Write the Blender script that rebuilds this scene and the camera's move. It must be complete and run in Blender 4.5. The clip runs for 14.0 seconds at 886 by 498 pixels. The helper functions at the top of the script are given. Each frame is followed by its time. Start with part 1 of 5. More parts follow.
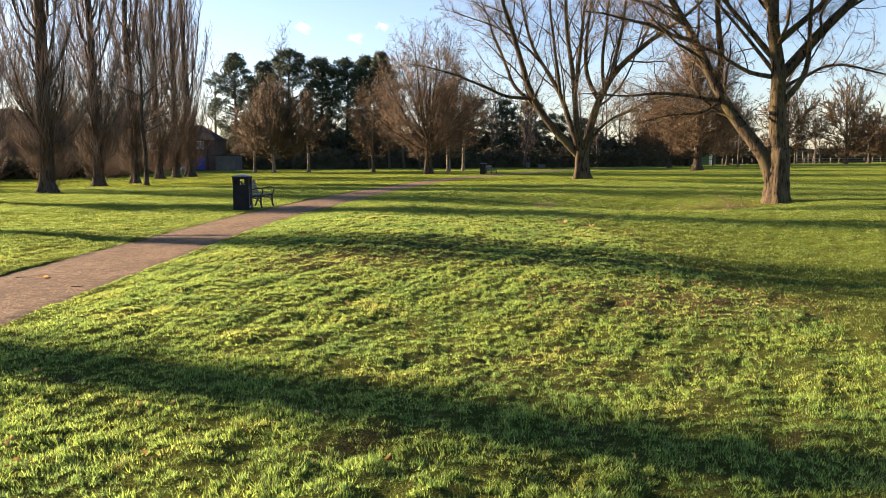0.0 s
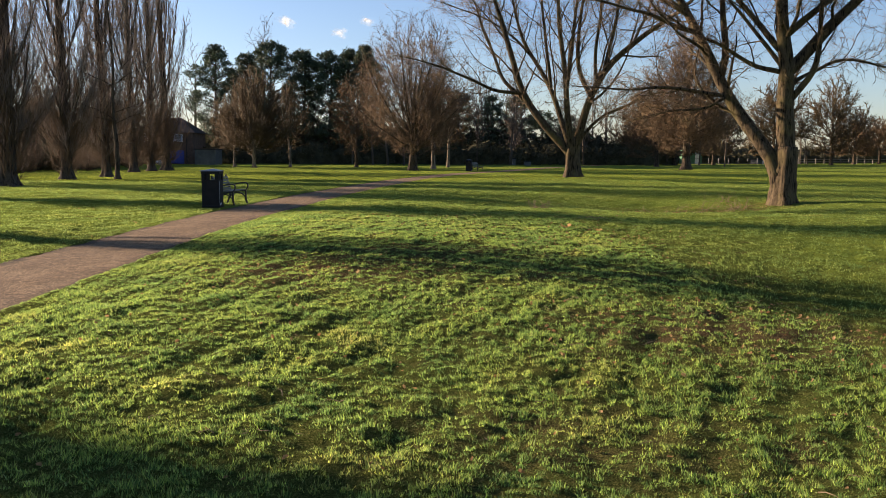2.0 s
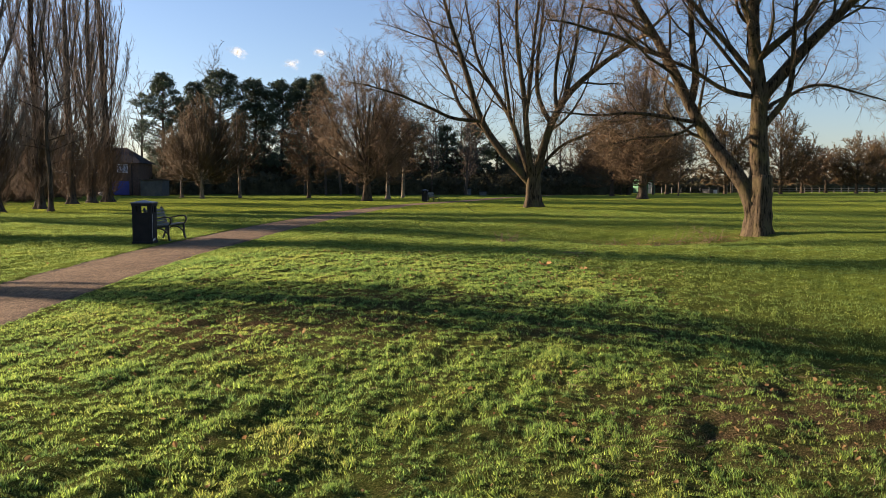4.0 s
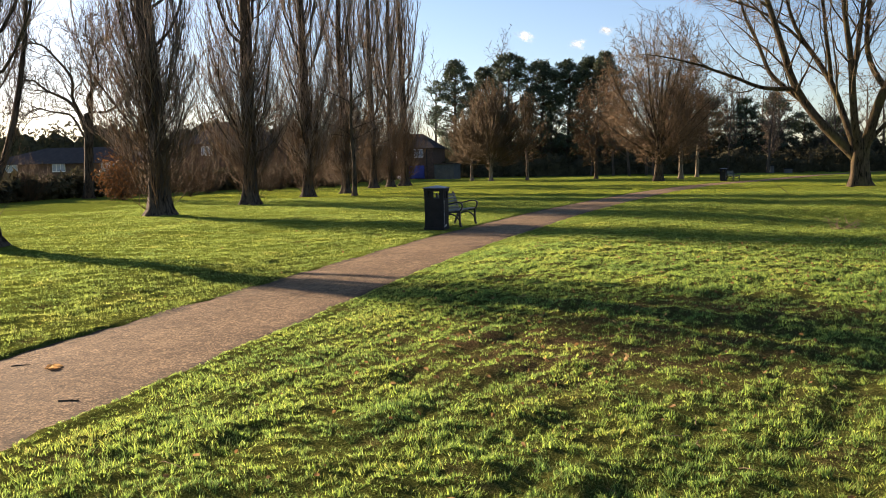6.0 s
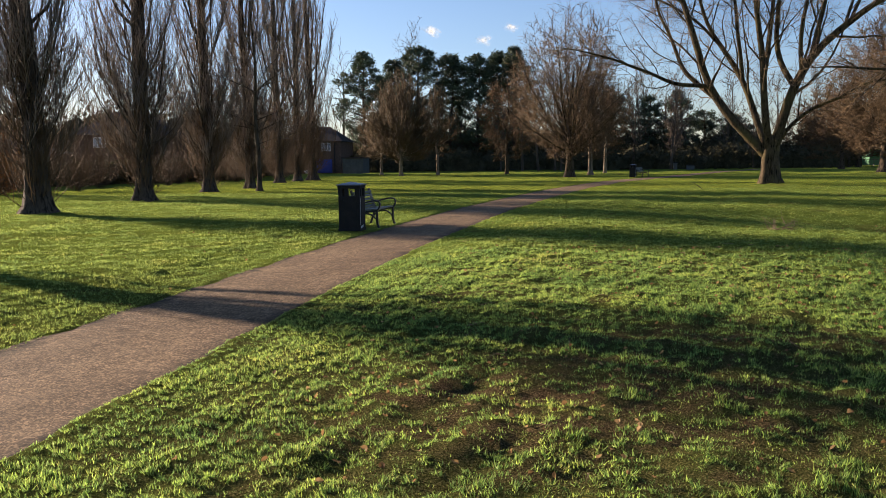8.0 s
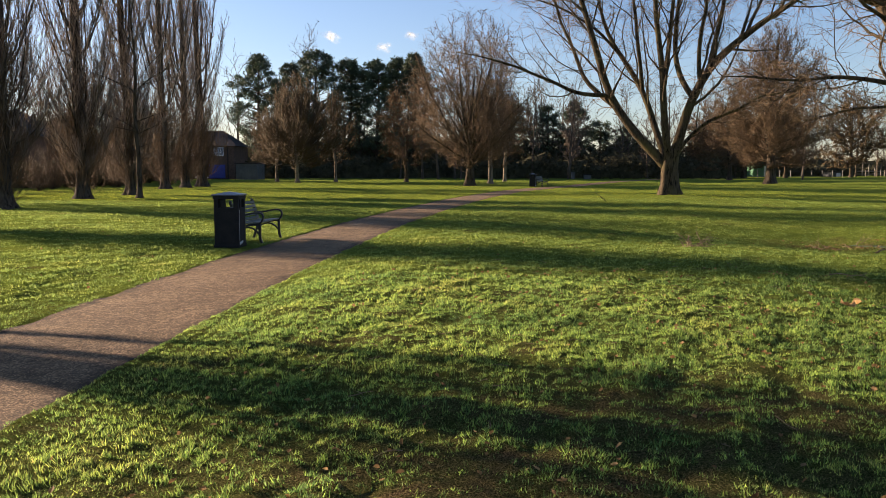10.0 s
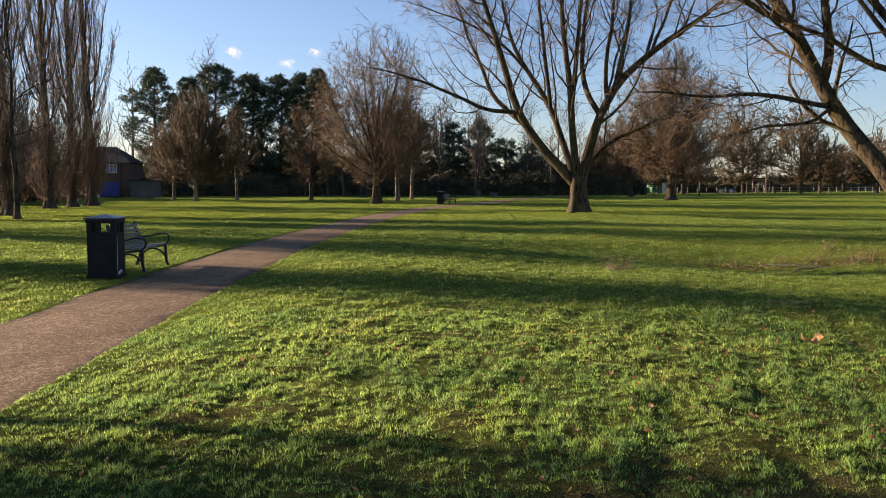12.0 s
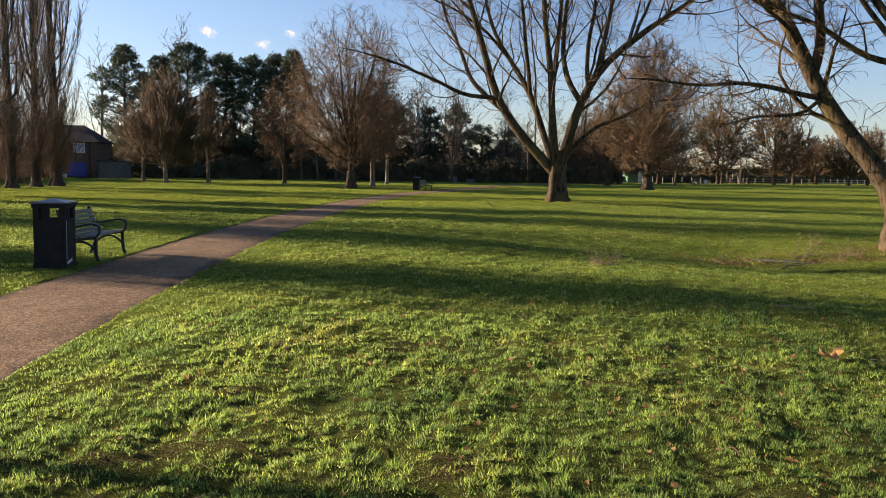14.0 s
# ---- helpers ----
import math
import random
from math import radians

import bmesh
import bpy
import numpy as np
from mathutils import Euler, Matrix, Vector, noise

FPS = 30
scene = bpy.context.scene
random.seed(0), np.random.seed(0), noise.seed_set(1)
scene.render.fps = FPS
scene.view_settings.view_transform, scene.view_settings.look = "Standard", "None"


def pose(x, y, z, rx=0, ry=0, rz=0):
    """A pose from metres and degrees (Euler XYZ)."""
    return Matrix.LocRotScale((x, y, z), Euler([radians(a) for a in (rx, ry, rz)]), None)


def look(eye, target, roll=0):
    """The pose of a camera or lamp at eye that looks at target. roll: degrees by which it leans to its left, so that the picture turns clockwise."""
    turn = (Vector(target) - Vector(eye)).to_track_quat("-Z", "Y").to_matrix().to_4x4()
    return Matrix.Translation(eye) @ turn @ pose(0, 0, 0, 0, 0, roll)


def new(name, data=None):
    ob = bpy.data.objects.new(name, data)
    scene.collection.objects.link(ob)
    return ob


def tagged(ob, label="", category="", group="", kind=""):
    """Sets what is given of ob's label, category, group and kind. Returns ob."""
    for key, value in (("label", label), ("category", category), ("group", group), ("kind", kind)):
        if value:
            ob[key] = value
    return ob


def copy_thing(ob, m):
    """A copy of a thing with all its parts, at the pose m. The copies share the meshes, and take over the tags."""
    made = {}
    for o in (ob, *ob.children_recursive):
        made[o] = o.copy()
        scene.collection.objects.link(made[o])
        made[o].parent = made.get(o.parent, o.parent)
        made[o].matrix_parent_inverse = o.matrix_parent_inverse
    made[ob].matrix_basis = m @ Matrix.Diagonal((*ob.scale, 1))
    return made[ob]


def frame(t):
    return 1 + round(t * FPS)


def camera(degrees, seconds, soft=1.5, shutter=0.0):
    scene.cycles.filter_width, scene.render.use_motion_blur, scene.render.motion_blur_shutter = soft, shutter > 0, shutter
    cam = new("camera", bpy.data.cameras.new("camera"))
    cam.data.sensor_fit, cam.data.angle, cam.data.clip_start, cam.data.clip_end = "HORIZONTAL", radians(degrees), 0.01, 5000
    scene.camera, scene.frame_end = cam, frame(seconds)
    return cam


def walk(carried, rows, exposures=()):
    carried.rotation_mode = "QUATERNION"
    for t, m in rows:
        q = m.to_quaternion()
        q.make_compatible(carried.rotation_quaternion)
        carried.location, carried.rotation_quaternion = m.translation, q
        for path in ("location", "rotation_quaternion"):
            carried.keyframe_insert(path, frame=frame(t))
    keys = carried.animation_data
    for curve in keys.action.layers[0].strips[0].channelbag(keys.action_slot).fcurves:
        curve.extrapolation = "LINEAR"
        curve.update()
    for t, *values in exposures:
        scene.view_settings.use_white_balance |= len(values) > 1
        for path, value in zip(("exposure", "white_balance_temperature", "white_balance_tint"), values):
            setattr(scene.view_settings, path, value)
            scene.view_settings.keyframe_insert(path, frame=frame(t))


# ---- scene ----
cam = camera(56.86, 14.0, soft=0.5)
PATH = [
    (0, (-0.000, 0.000, 1.627), (0.583, 9.922, 0.524), -0.34),
    (0.5, (-0.044, 0.483, 1.628), (-0.036, 10.446, 0.769), 0.26),
    (1, (-0.091, 0.958, 1.645), (0.288, 10.921, 0.871), -0.16),
    (1.5, (-0.025, 1.500, 1.631), (0.401, 11.452, 0.752), -0.42),
    (2, (-0.021, 2.035, 1.593), (0.772, 11.937, 0.448), 0.31),
    (2.5, (0.020, 2.550, 1.569), (1.363, 12.359, 0.164), 0.31),
    (2.7, (0.064, 2.804, 1.562), (1.475, 12.600, 0.130), 0.36),
    (4.8, (-0.167, 4.961, 1.576), (0.985, 14.884, 1.115), 0.22),
    (5, (-0.226, 5.153, 1.591), (0.337, 15.113, 0.899), 0.26),
    (5.5, (-0.290, 5.596, 1.568), (-1.172, 15.503, 0.525), -0.37),
    (6, (-0.358, 6.065, 1.591), (-2.423, 15.800, 0.605), -1.05),
    (6.5, (-0.573, 6.510, 1.617), (-2.954, 16.199, 0.937), -0.84),
    (7, (-0.688, 6.936, 1.600), (-2.845, 16.680, 0.972), -1.13),
    (7.5, (-0.786, 7.375, 1.616), (-2.598, 17.173, 0.769), -1.25),
    (8, (-0.940, 7.843, 1.610), (-1.891, 17.740, 0.540), -0.62),
    (8.2, (-0.956, 8.006, 1.609), (-1.564, 17.927, 0.505), -0.47),
    (10.3, (-0.949, 9.989, 1.646), (-0.579, 19.940, 0.724), 0.19),
    (10.5, (-0.949, 10.137, 1.643), (-0.463, 20.088, 0.781), 0.28),
    (11, (-1.016, 10.542, 1.665), (0.026, 20.459, 0.911), 0.27),
    (11.5, (-1.002, 10.843, 1.653), (0.439, 20.702, 0.799), 0.19),
    (12, (-0.930, 11.200, 1.680), (0.475, 21.070, 0.896), 0.00),
    (12.5, (-0.930, 11.530, 1.674), (0.399, 21.415, 0.953), -0.10),
    (13, (-0.951, 11.888, 1.705), (0.622, 21.739, 1.023), -0.03),
    (13.5, (-0.878, 12.090, 1.721), (0.927, 21.892, 0.919), 0.70),
    (14, (-0.841, 12.152, 1.725), (0.872, 21.958, 0.768), 1.00),
]
walk(cam, [(t, look(eye, target, roll)) for t, eye, target, roll in PATH], exposures=(
    (0.0, 2.18, 7100, 25), (0.5, 2.05, 7000, 25), (1.0, 1.61, 6700, 24), (1.5, 1.66, 6700, 24), (2.0, 1.62, 6700, 23), (2.5, 1.94, 7050, 22), (5.0, 1.36, 6450, 22), (5.5, 1.85, 7150, 22),
    (6.5, 1.78, 7150, 22), (8.0, 1.52, 6450, 22), (10.5, 1.68, 6850, 24), (11.5, 1.66, 6650, 24), (13.0, 1.58, 6550, 24), (14.0, 1.64, 6750, 24)))

# ---- light ----
SUN_AZ, SUN_EL = 62.5, 15.0  # degrees to the left of +y, and above the horizon
world = bpy.data.worlds.new("world")
scene.world = world
world.use_nodes = True
wt = world.node_tree
sky = wt.nodes.new("ShaderNodeTexSky")
sky.sky_type, sky.sun_disc = "NISHITA", False
sky.sun_elevation, sky.sun_rotation = radians(SUN_EL), radians(-SUN_AZ)
sky.air_density, sky.dust_density, sky.ozone_density = 1.0, 0.5, 3.5
wt.links.new(sky.outputs[0], wt.nodes["Background"].inputs[0])
wt.nodes["Background"].inputs[1].default_value = 0.06
sun = new("sun", bpy.data.lights.new("sun", "SUN"))
sun.data.energy, sun.data.angle, sun.data.color = 5.0, radians(0.5), (1.0, 0.83, 0.6)
az, el = radians(SUN_AZ), radians(SUN_EL)
SUN_DIR = Vector((-math.sin(az) * math.cos(el), math.cos(az) * math.cos(el), math.sin(el)))
sun.matrix_world = look(SUN_DIR * 100, (0, 0, 0))


# ---- materials ----
def nodes_of(name):
    m = bpy.data.materials.new(name)
    m.use_nodes = True
    return m, m.node_tree, m.node_tree.nodes["Principled BSDF"]


def ramp(nt, fac, stops):
    r = nt.nodes.new("ShaderNodeValToRGB")
    while len(r.color_ramp.elements) < len(stops):
        r.color_ramp.elements.new(0.5)
    for e, (p, c) in zip(r.color_ramp.elements, stops):
        e.position, e.color = p, (*c, 1)
    nt.links.new(fac, r.inputs[0])
    return r.outputs[0]


def noise_tex(nt, vec, scale, detail=4, rough=0.6):
    n = nt.nodes.new("ShaderNodeTexNoise")
    n.inputs["Scale"].default_value, n.inputs["Detail"].default_value, n.inputs["Roughness"].default_value = scale, detail, rough
    if vec is not None:
        nt.links.new(vec, n.inputs["Vector"])
    return n.outputs["Fac"]


def mixed(nt, kind, fac, a, b):
    n = nt.nodes.new("ShaderNodeMix")
    n.data_type, n.blend_type = "RGBA", kind
    for sock, v in ((n.inputs[0], fac), (n.inputs[6], a), (n.inputs[7], b)):
        if hasattr(v, "links"):
            nt.links.new(v, sock)
        elif isinstance(v, tuple):
            sock.default_value = (*v, 1)
        else:
            sock.default_value = v
    return n.outputs[2]


def place_vec(nt, world_space=False, stretch=None):
    if world_space:
        v = nt.nodes.new("ShaderNodeNewGeometry").outputs["Position"]
    else:
        v = nt.nodes.new("ShaderNodeTexCoord").outputs["Object"]
    if stretch:
        mp = nt.nodes.new("ShaderNodeMapping")
        mp.inputs["Scale"].default_value = stretch
        nt.links.new(v, mp.inputs[0])
        v = mp.outputs[0]
    return v


def bumped(nt, bsdf, height, strength, dist):
    b = nt.nodes.new("ShaderNodeBump")
    b.inputs["Strength"].default_value, b.inputs["Distance"].default_value = strength, dist
    nt.links.new(height, b.inputs["Height"])
    nt.links.new(b.outputs[0], bsdf.inputs["Normal"])


def worn(name, c1, c2, scale, rough=0.8, bump=0.3, dist=0.01, fine=None, metal=0.0, stretch=None, world_space=False, random_tint=0.0):
    """A surface of two colours in patches, with fine grain and relief."""
    m, nt, b = nodes_of(name)
    v = place_vec(nt, world_space, stretch)
    col = ramp(nt, noise_tex(nt, v, scale, 5), ((0.3, c1), (0.7, c2)))
    f = noise_tex(nt, v, fine or scale * 9, 3)
    col = mixed(nt, "MULTIPLY", 0.6, col, ramp(nt, f, ((0.2, (0.55, 0.55, 0.55)), (0.75, (1.15, 1.15, 1.15)))))
    if random_tint:
        oi = nt.nodes.new("ShaderNodeObjectInfo")
        col = mixed(nt, "MULTIPLY", random_tint, col, ramp(nt, oi.outputs["Random"], ((0, (0.6, 0.6, 0.6)), (1, (1.2, 1.15, 1.1)))))
    nt.links.new(col, b.inputs["Base Color"])
    b.inputs["Roughness"].default_value, b.inputs["Metallic"].default_value, b.inputs["Specular IOR Level"].default_value = rough, metal, 0.25 if rough > 0.55 else 0.5
    if bump:
        bumped(nt, b, f, bump, dist)
    return m


def thin_leaf(name, stops, scale, through_light=0.4, rough=0.6, fine=30, shine=0.15, single=None, dapple=0.5):
    """Thin green tissue that lets some light through."""
    m, nt, b = nodes_of(name)
    v = place_vec(nt, True)
    col = ramp(nt, noise_tex(nt, v, scale, 4, 0.65), stops)
    col = mixed(nt, "MULTIPLY", dapple, col, ramp(nt, noise_tex(nt, v, fine, 2), ((0.25, (0.5, 0.55, 0.45)), (0.75, (1.3, 1.25, 1.1)))))
    if single:
        gi = nt.nodes.new("ShaderNodeNewGeometry")
        col = mixed(nt, "MULTIPLY", 1.0, col, ramp(nt, gi.outputs["Random Per Island"], single))
    nt.links.new(col, b.inputs["Base Color"])
    b.inputs["Roughness"].default_value, b.inputs["Specular IOR Level"].default_value = rough, shine
    tr = nt.nodes.new("ShaderNodeBsdfTranslucent")
    nt.links.new(col, tr.inputs[0])
    mx = nt.nodes.new("ShaderNodeMixShader")
    mx.inputs[0].default_value = through_light
    nt.links.new(b.outputs[0], mx.inputs[1])
    nt.links.new(tr.outputs[0], mx.inputs[2])
    nt.links.new(mx.outputs[0], nt.nodes["Material Output"].inputs[0])
    return m


def bark(name, c1, c2, moss=None, scale=3.0):
    """Furrowed bark: dark cracks between ridges drawn out along the trunk."""
    m, nt, b = nodes_of(name)
    v = place_vec(nt, False, (1, 1, 0.2))
    f = noise_tex(nt, v, scale * 3.2, 5, 0.65)
    g = noise_tex(nt, v, scale * 11, 4, 0.7)
    col = ramp(nt, f, ((0.36, c1), (0.5, c2), (0.72, tuple(min(1, q * 1.35) for q in c2))))
    col = mixed(nt, "MULTIPLY", 0.7, col, ramp(nt, g, ((0.3, (0.45, 0.45, 0.45)), (0.7, (1.25, 1.25, 1.25)))))
    if moss:
        v2 = place_vec(nt, False)
        col = mixed(nt, "MIX", ramp(nt, noise_tex(nt, v2, 1.3, 4), ((0.48, (0, 0, 0)), (0.7, (0.6, 0.6, 0.6)))), col, moss)
    nt.links.new(col, b.inputs["Base Color"])
    b.inputs["Roughness"].default_value, b.inputs["Specular IOR Level"].default_value = 0.95, 0.1
    bumped(nt, b, f, 0.8, 0.045)
    return m


BARK_WILLOW = bark("willow_bark", (0.006, 0.0045, 0.003), (0.076, 0.057, 0.035), (0.115, 0.096, 0.036))
BARK_POPLAR = bark("poplar_bark", (0.014, 0.011, 0.009), (0.075, 0.06, 0.045))
BARK_GREY = bark("grey_bark", (0.014, 0.011, 0.008), (0.075, 0.058, 0.04))
BARK_PALE = bark("pale_bark", (0.05, 0.042, 0.03), (0.22, 0.18, 0.13))
TWIG_WILLOW = worn("willow_twig", (0.065, 0.042, 0.022), (0.17, 0.11, 0.05), 0.7, 0.7, 0)
TWIG_POPLAR = worn("poplar_twig", (0.1, 0.078, 0.056), (0.22, 0.168, 0.12), 0.7, 0.8, 0)
TWIG_BROWN = worn("brown_twig", (0.055, 0.036, 0.018), (0.14, 0.09, 0.044), 0.6, 0.8, 0)
TWIG_RUSSET = worn("russet_twig", (0.052, 0.033, 0.016), (0.135, 0.082, 0.036), 0.6, 0.8, 0)
TWIG_OLIVE = worn("olive_brown_twig", (0.045, 0.03, 0.011), (0.108, 0.07, 0.026), 0.6, 0.8, 0)
TWIG_GREY = worn("grey_twig", (0.055, 0.043, 0.032), (0.13, 0.103, 0.077), 0.6, 0.8, 0)
FAR_TWIG = worn("far_twig", (0.05, 0.039, 0.029), (0.115, 0.09, 0.064), 0.4, 0.9, 0)
RUST_LEAF = thin_leaf("withered_beech_leaves", ((0.3, (0.1, 0.045, 0.018)), (0.7, (0.23, 0.11, 0.04))), 1.4, 0.3)
NEEDLES = thin_leaf("pine_needles", ((0.3, (0.035, 0.05, 0.036)), (0.7, (0.085, 0.115, 0.07))), 0.8, 0.15)
EVERGREEN = thin_leaf("evergreen_leaves", ((0.3, (0.036, 0.036, 0.023)), (0.7, (0.105, 0.098, 0.062))), 0.7, 0.15, shine=0.03, rough=0.9)
BLADE = thin_leaf("grass_blade", ((0.25, (0.4, 0.43, 0.145)), (0.45, (0.26, 0.38, 0.115)), (0.75, (0.125, 0.24, 0.092))), 0.9, 0.7, 0.6, 30, 0.12,
                  ((0.0, (0.2, 0.26, 0.28)), (0.3, (0.66, 0.73, 0.72)), (0.6, (1.2, 1.2, 1.05)), (0.88, (2.0, 1.85, 1.25)), (0.93, (1.75, 1.35, 1.4)), (0.96, (1.2, 0.75, 0.8)), (1.0, (1.9, 1.7, 2.4))), 1.0)
BLADE_MID = thin_leaf("mid_grass", ((0.25, (0.33, 0.36, 0.11)), (0.45, (0.235, 0.325, 0.09)), (0.75, (0.135, 0.23, 0.075))), 0.7, 0.72, 0.6, 9, 0.1,
                      ((0.0, (0.55, 0.6, 0.6)), (0.5, (1.0, 1.0, 1.0)), (1.0, (1.45, 1.35, 1.1))), 0.8)
# far blades brighter, yellower: sunlit glow of the far lawn put into colour
BLADE_FAR_LIT = thin_leaf("distant_grass_sunlit", ((0.25, (0.37, 0.37, 0.055)), (0.45, (0.29, 0.33, 0.046)), (0.75, (0.19, 0.26, 0.038))), 0.5, 0.75, 0.7, 5, 0.08)


# ---- mesh helpers ----
def mesh_object(name, verts, tris, material, smooth=True):
    """One mesh object from arrays of corners and triangles."""
    verts, tris = np.asarray(verts, np.float32), np.asarray(tris, np.int32)
    me = bpy.data.meshes.new(name)
    me.vertices.add(len(verts))
    me.vertices.foreach_set("co", verts.ravel())
    me.loops.add(tris.size)
    me.loops.foreach_set("vertex_index", tris.ravel())
    me.polygons.add(len(tris))
    me.polygons.foreach_set("loop_start", np.arange(len(tris), dtype=np.int32) * 3)
    me.polygons.foreach_set("use_smooth", np.full(len(tris), smooth))
    me.update(calc_edges=True)
    me.materials.append(material)
    return new(name, me)


def part(name, bm, material, parent, label="", smooth=False):
    """One bmesh as one mesh object under a thing or a part."""
    me = bpy.data.meshes.new(name)
    if smooth:
        for f in bm.faces:
            f.smooth = True
    bm.to_mesh(me)
    bm.free()
    me.materials.append(material)
    ob = new(name, me)
    ob.parent = parent
    return tagged(ob, label)


def box(bm, size, at=(0, 0, 0), turn=None, bevel=0.0):
    m = Matrix.Translation(at) @ (turn or Matrix()) @ Matrix.Diagonal((*size, 1))
    r = bmesh.ops.create_cube(bm, size=1, matrix=m)
    if bevel:
        edges = list({e for v in r["verts"] for e in v.link_edges})
        bmesh.ops.bevel(bm, geom=edges, offset=bevel, segments=2, affect="EDGES", profile=0.6)
    return bm


def boxed(size, at=(0, 0, 0), turn=None, bevel=0.0):
    return box(bmesh.new(), size, at, turn, bevel)


def bar(points, width, thick, side=(0, 1, 0)):
    """A flat bar swept along points: width along side, thickness across."""
    bm, s = bmesh.new(), Vector(side).normalized()
    pts = [Vector(q) for q in points]
    rings = []
    for i, q in enumerate(pts):
        t = (pts[min(i + 1, len(pts) - 1)] - pts[max(i - 1, 0)]).normalized()
        n = t.cross(s).normalized()
        rings.append([bm.verts.new(q + s * a * width / 2 + n * b * thick / 2) for a, b in ((-1, -1), (1, -1), (1, 1), (-1, 1))])
    for a, b in zip(rings, rings[1:]):
        for k in range(4):
            bm.faces.new((a[k], a[(k + 1) % 4], b[(k + 1) % 4], b[k]))
    bm.faces.new(rings[0][::-1])
    bm.faces.new(rings[-1])
    bmesh.ops.recalc_face_normals(bm, faces=bm.faces)
    return bm


def bez(a, b, c, d, n=8):
    a, b, c, d = (Vector(q) for q in (a, b, c, d))
    return [a * (1 - t) ** 3 + b * 3 * t * (1 - t) ** 2 + c * 3 * t * t * (1 - t) + d * t ** 3 for t in (i / n for i in range(n + 1))]


def thing(name, x, y, z=0.0, turn=0.0):
    ob = new(name)
    ob.empty_display_size = 0.2
    ob.matrix_world = pose(x, y, z, 0, 0, turn)
    return ob


def wave(x, y, seed, n=7):
    """Smooth noise of about -1 to 1, for arrays, of wavelength about 1."""
    g = np.random.default_rng(seed)
    out = np.zeros(np.shape(x))
    for k in range(n):
        a, f = g.uniform(0, 6.283), 6.283 * g.uniform(0.55, 1.5)
        out = out + np.sin(f * (x * math.cos(a) + y * math.sin(a)) + g.uniform(0, 6.283))
    return out / math.sqrt(n)


# ---- the ground ----
TRACK = ((-5.6, -60), (-5.5, 0), (-5.25, 8), (-4.9, 12.3), (-4.6, 14.8), (-4.07, 18.2), (-3.7, 22), (-3.42, 26), (-3.0, 29.2), (-2.25, 35), (-0.7, 43), (1.5, 53), (4.1, 62.5), (5.2, 67), (8.0, 74.2), (12.3, 83), (17.9, 97), (22.9, 108.6), (33, 128), (40, 141))
_ty = np.array([q[1] for q in TRACK], float)
_tx = np.array([q[0] for q in TRACK], float)
_fine = np.arange(-60, 141.01, 1.0)
_cx = np.interp(_fine, _ty, _tx)
for _ in range(6):
    _cx[1:-1] = (_cx[:-2] + 2 * _cx[1:-1] + _cx[2:]) / 4
HALF = 0.95


def track_x(y):
    return np.interp(y, _fine, _cx)


def track_off(x, y):
    """Distance from the middle of the path, measured across it."""
    y = np.asarray(y, float)
    slope = (track_x(y + 0.5) - track_x(y - 0.5))
    return (x - track_x(y)) / np.sqrt(1 + slope ** 2)


def smooth01(v):
    v = np.clip(v, 0, 1)
    return v * v * (3 - 2 * v)


POND = (12.1, 31.4)


def swell(x, y):
    """The broad rise and fall of the lawn."""
    z = 0.0 * x
    for h, cx, cy, sx, sy in ((0.19, 0, 18.5, 4.5, 6.5), (-0.52, 10.3, 31, 4.5, 4.5), (-0.145, 1.5, 7, 6, 4), (0.2, 12, 52.5, 7, 7), (-0.09, -4.5, 12.5, 2.5, 6), (-0.15, 6.8, 11, 3.2, 4.5)):
        z = z + h * np.exp(-((x - cx) / sx) ** 2 - ((y - cy) / sy) ** 2)
    return z


def pond_off(x, y):
    return np.hypot((x - POND[0]) / 1.5, (y - POND[1] + 0.55 * (x - POND[0])) / 0.5) + 0.18 * wave(x / 1.3, y / 1.3, 15)


def ground_z(x, y):
    x, y = np.asarray(x, float), np.asarray(y, float)
    near = np.exp(-np.maximum(np.hypot(x, y - 20) - 40, 0) / 20)
    z = 0.03 * wave(x / 4.5, y / 4.5, 3) + near * (0.016 * wave(x / 0.75, y / 0.75, 4) + 0.014 * wave(x / 0.34, y / 0.3, 8) + 0.008 * wave(x / 0.15, y / 0.13, 16)) + 0.05 * wave(x / 23, y / 23, 5) * smooth01((np.hypot(x + 3, y - 25) - 30) / 25)
    e = np.abs(track_off(x, y)) - HALF - 0.02 * wave(x / 0.5, y / 0.9, 6) - 0.012 * wave(x / 0.17, y / 0.2, 7)
    inside = smooth01(1 - (e + 0.02) / 0.07)
    lip = 0.012 * np.exp(-((e - 0.1) / 0.08) ** 2)
    z = (z * (0.2 + 0.8 * smooth01(e / 1.6)) + lip) * (1 - inside) - 0.055 * inside
    d = pond_off(x, y)
    return z + swell(x, y) - 0.1 * smooth01(1.5 - d)


def grid_mesh(name, xs, ys, zfun, material):
    X, Y = np.meshgrid(xs, ys)
    v = np.stack([X.ravel(), Y.ravel(), zfun(X.ravel(), Y.ravel())], 1)
    nx, ny = len(xs), len(ys)
    i = (np.arange(ny - 1)[:, None] * nx + np.arange(nx - 1)[None]).ravel()
    t = np.concatenate([np.stack([i, i + 1, i + nx + 1], 1), np.stack([i, i + nx + 1, i + nx], 1)])
    return mesh_object(name, v, t, material)


def spaced(parts):
    out = []
    for a, b, s in parts:
        out += list(np.arange(a, b - 1e-6, s))
    return np.array(out + [parts[-1][1]])


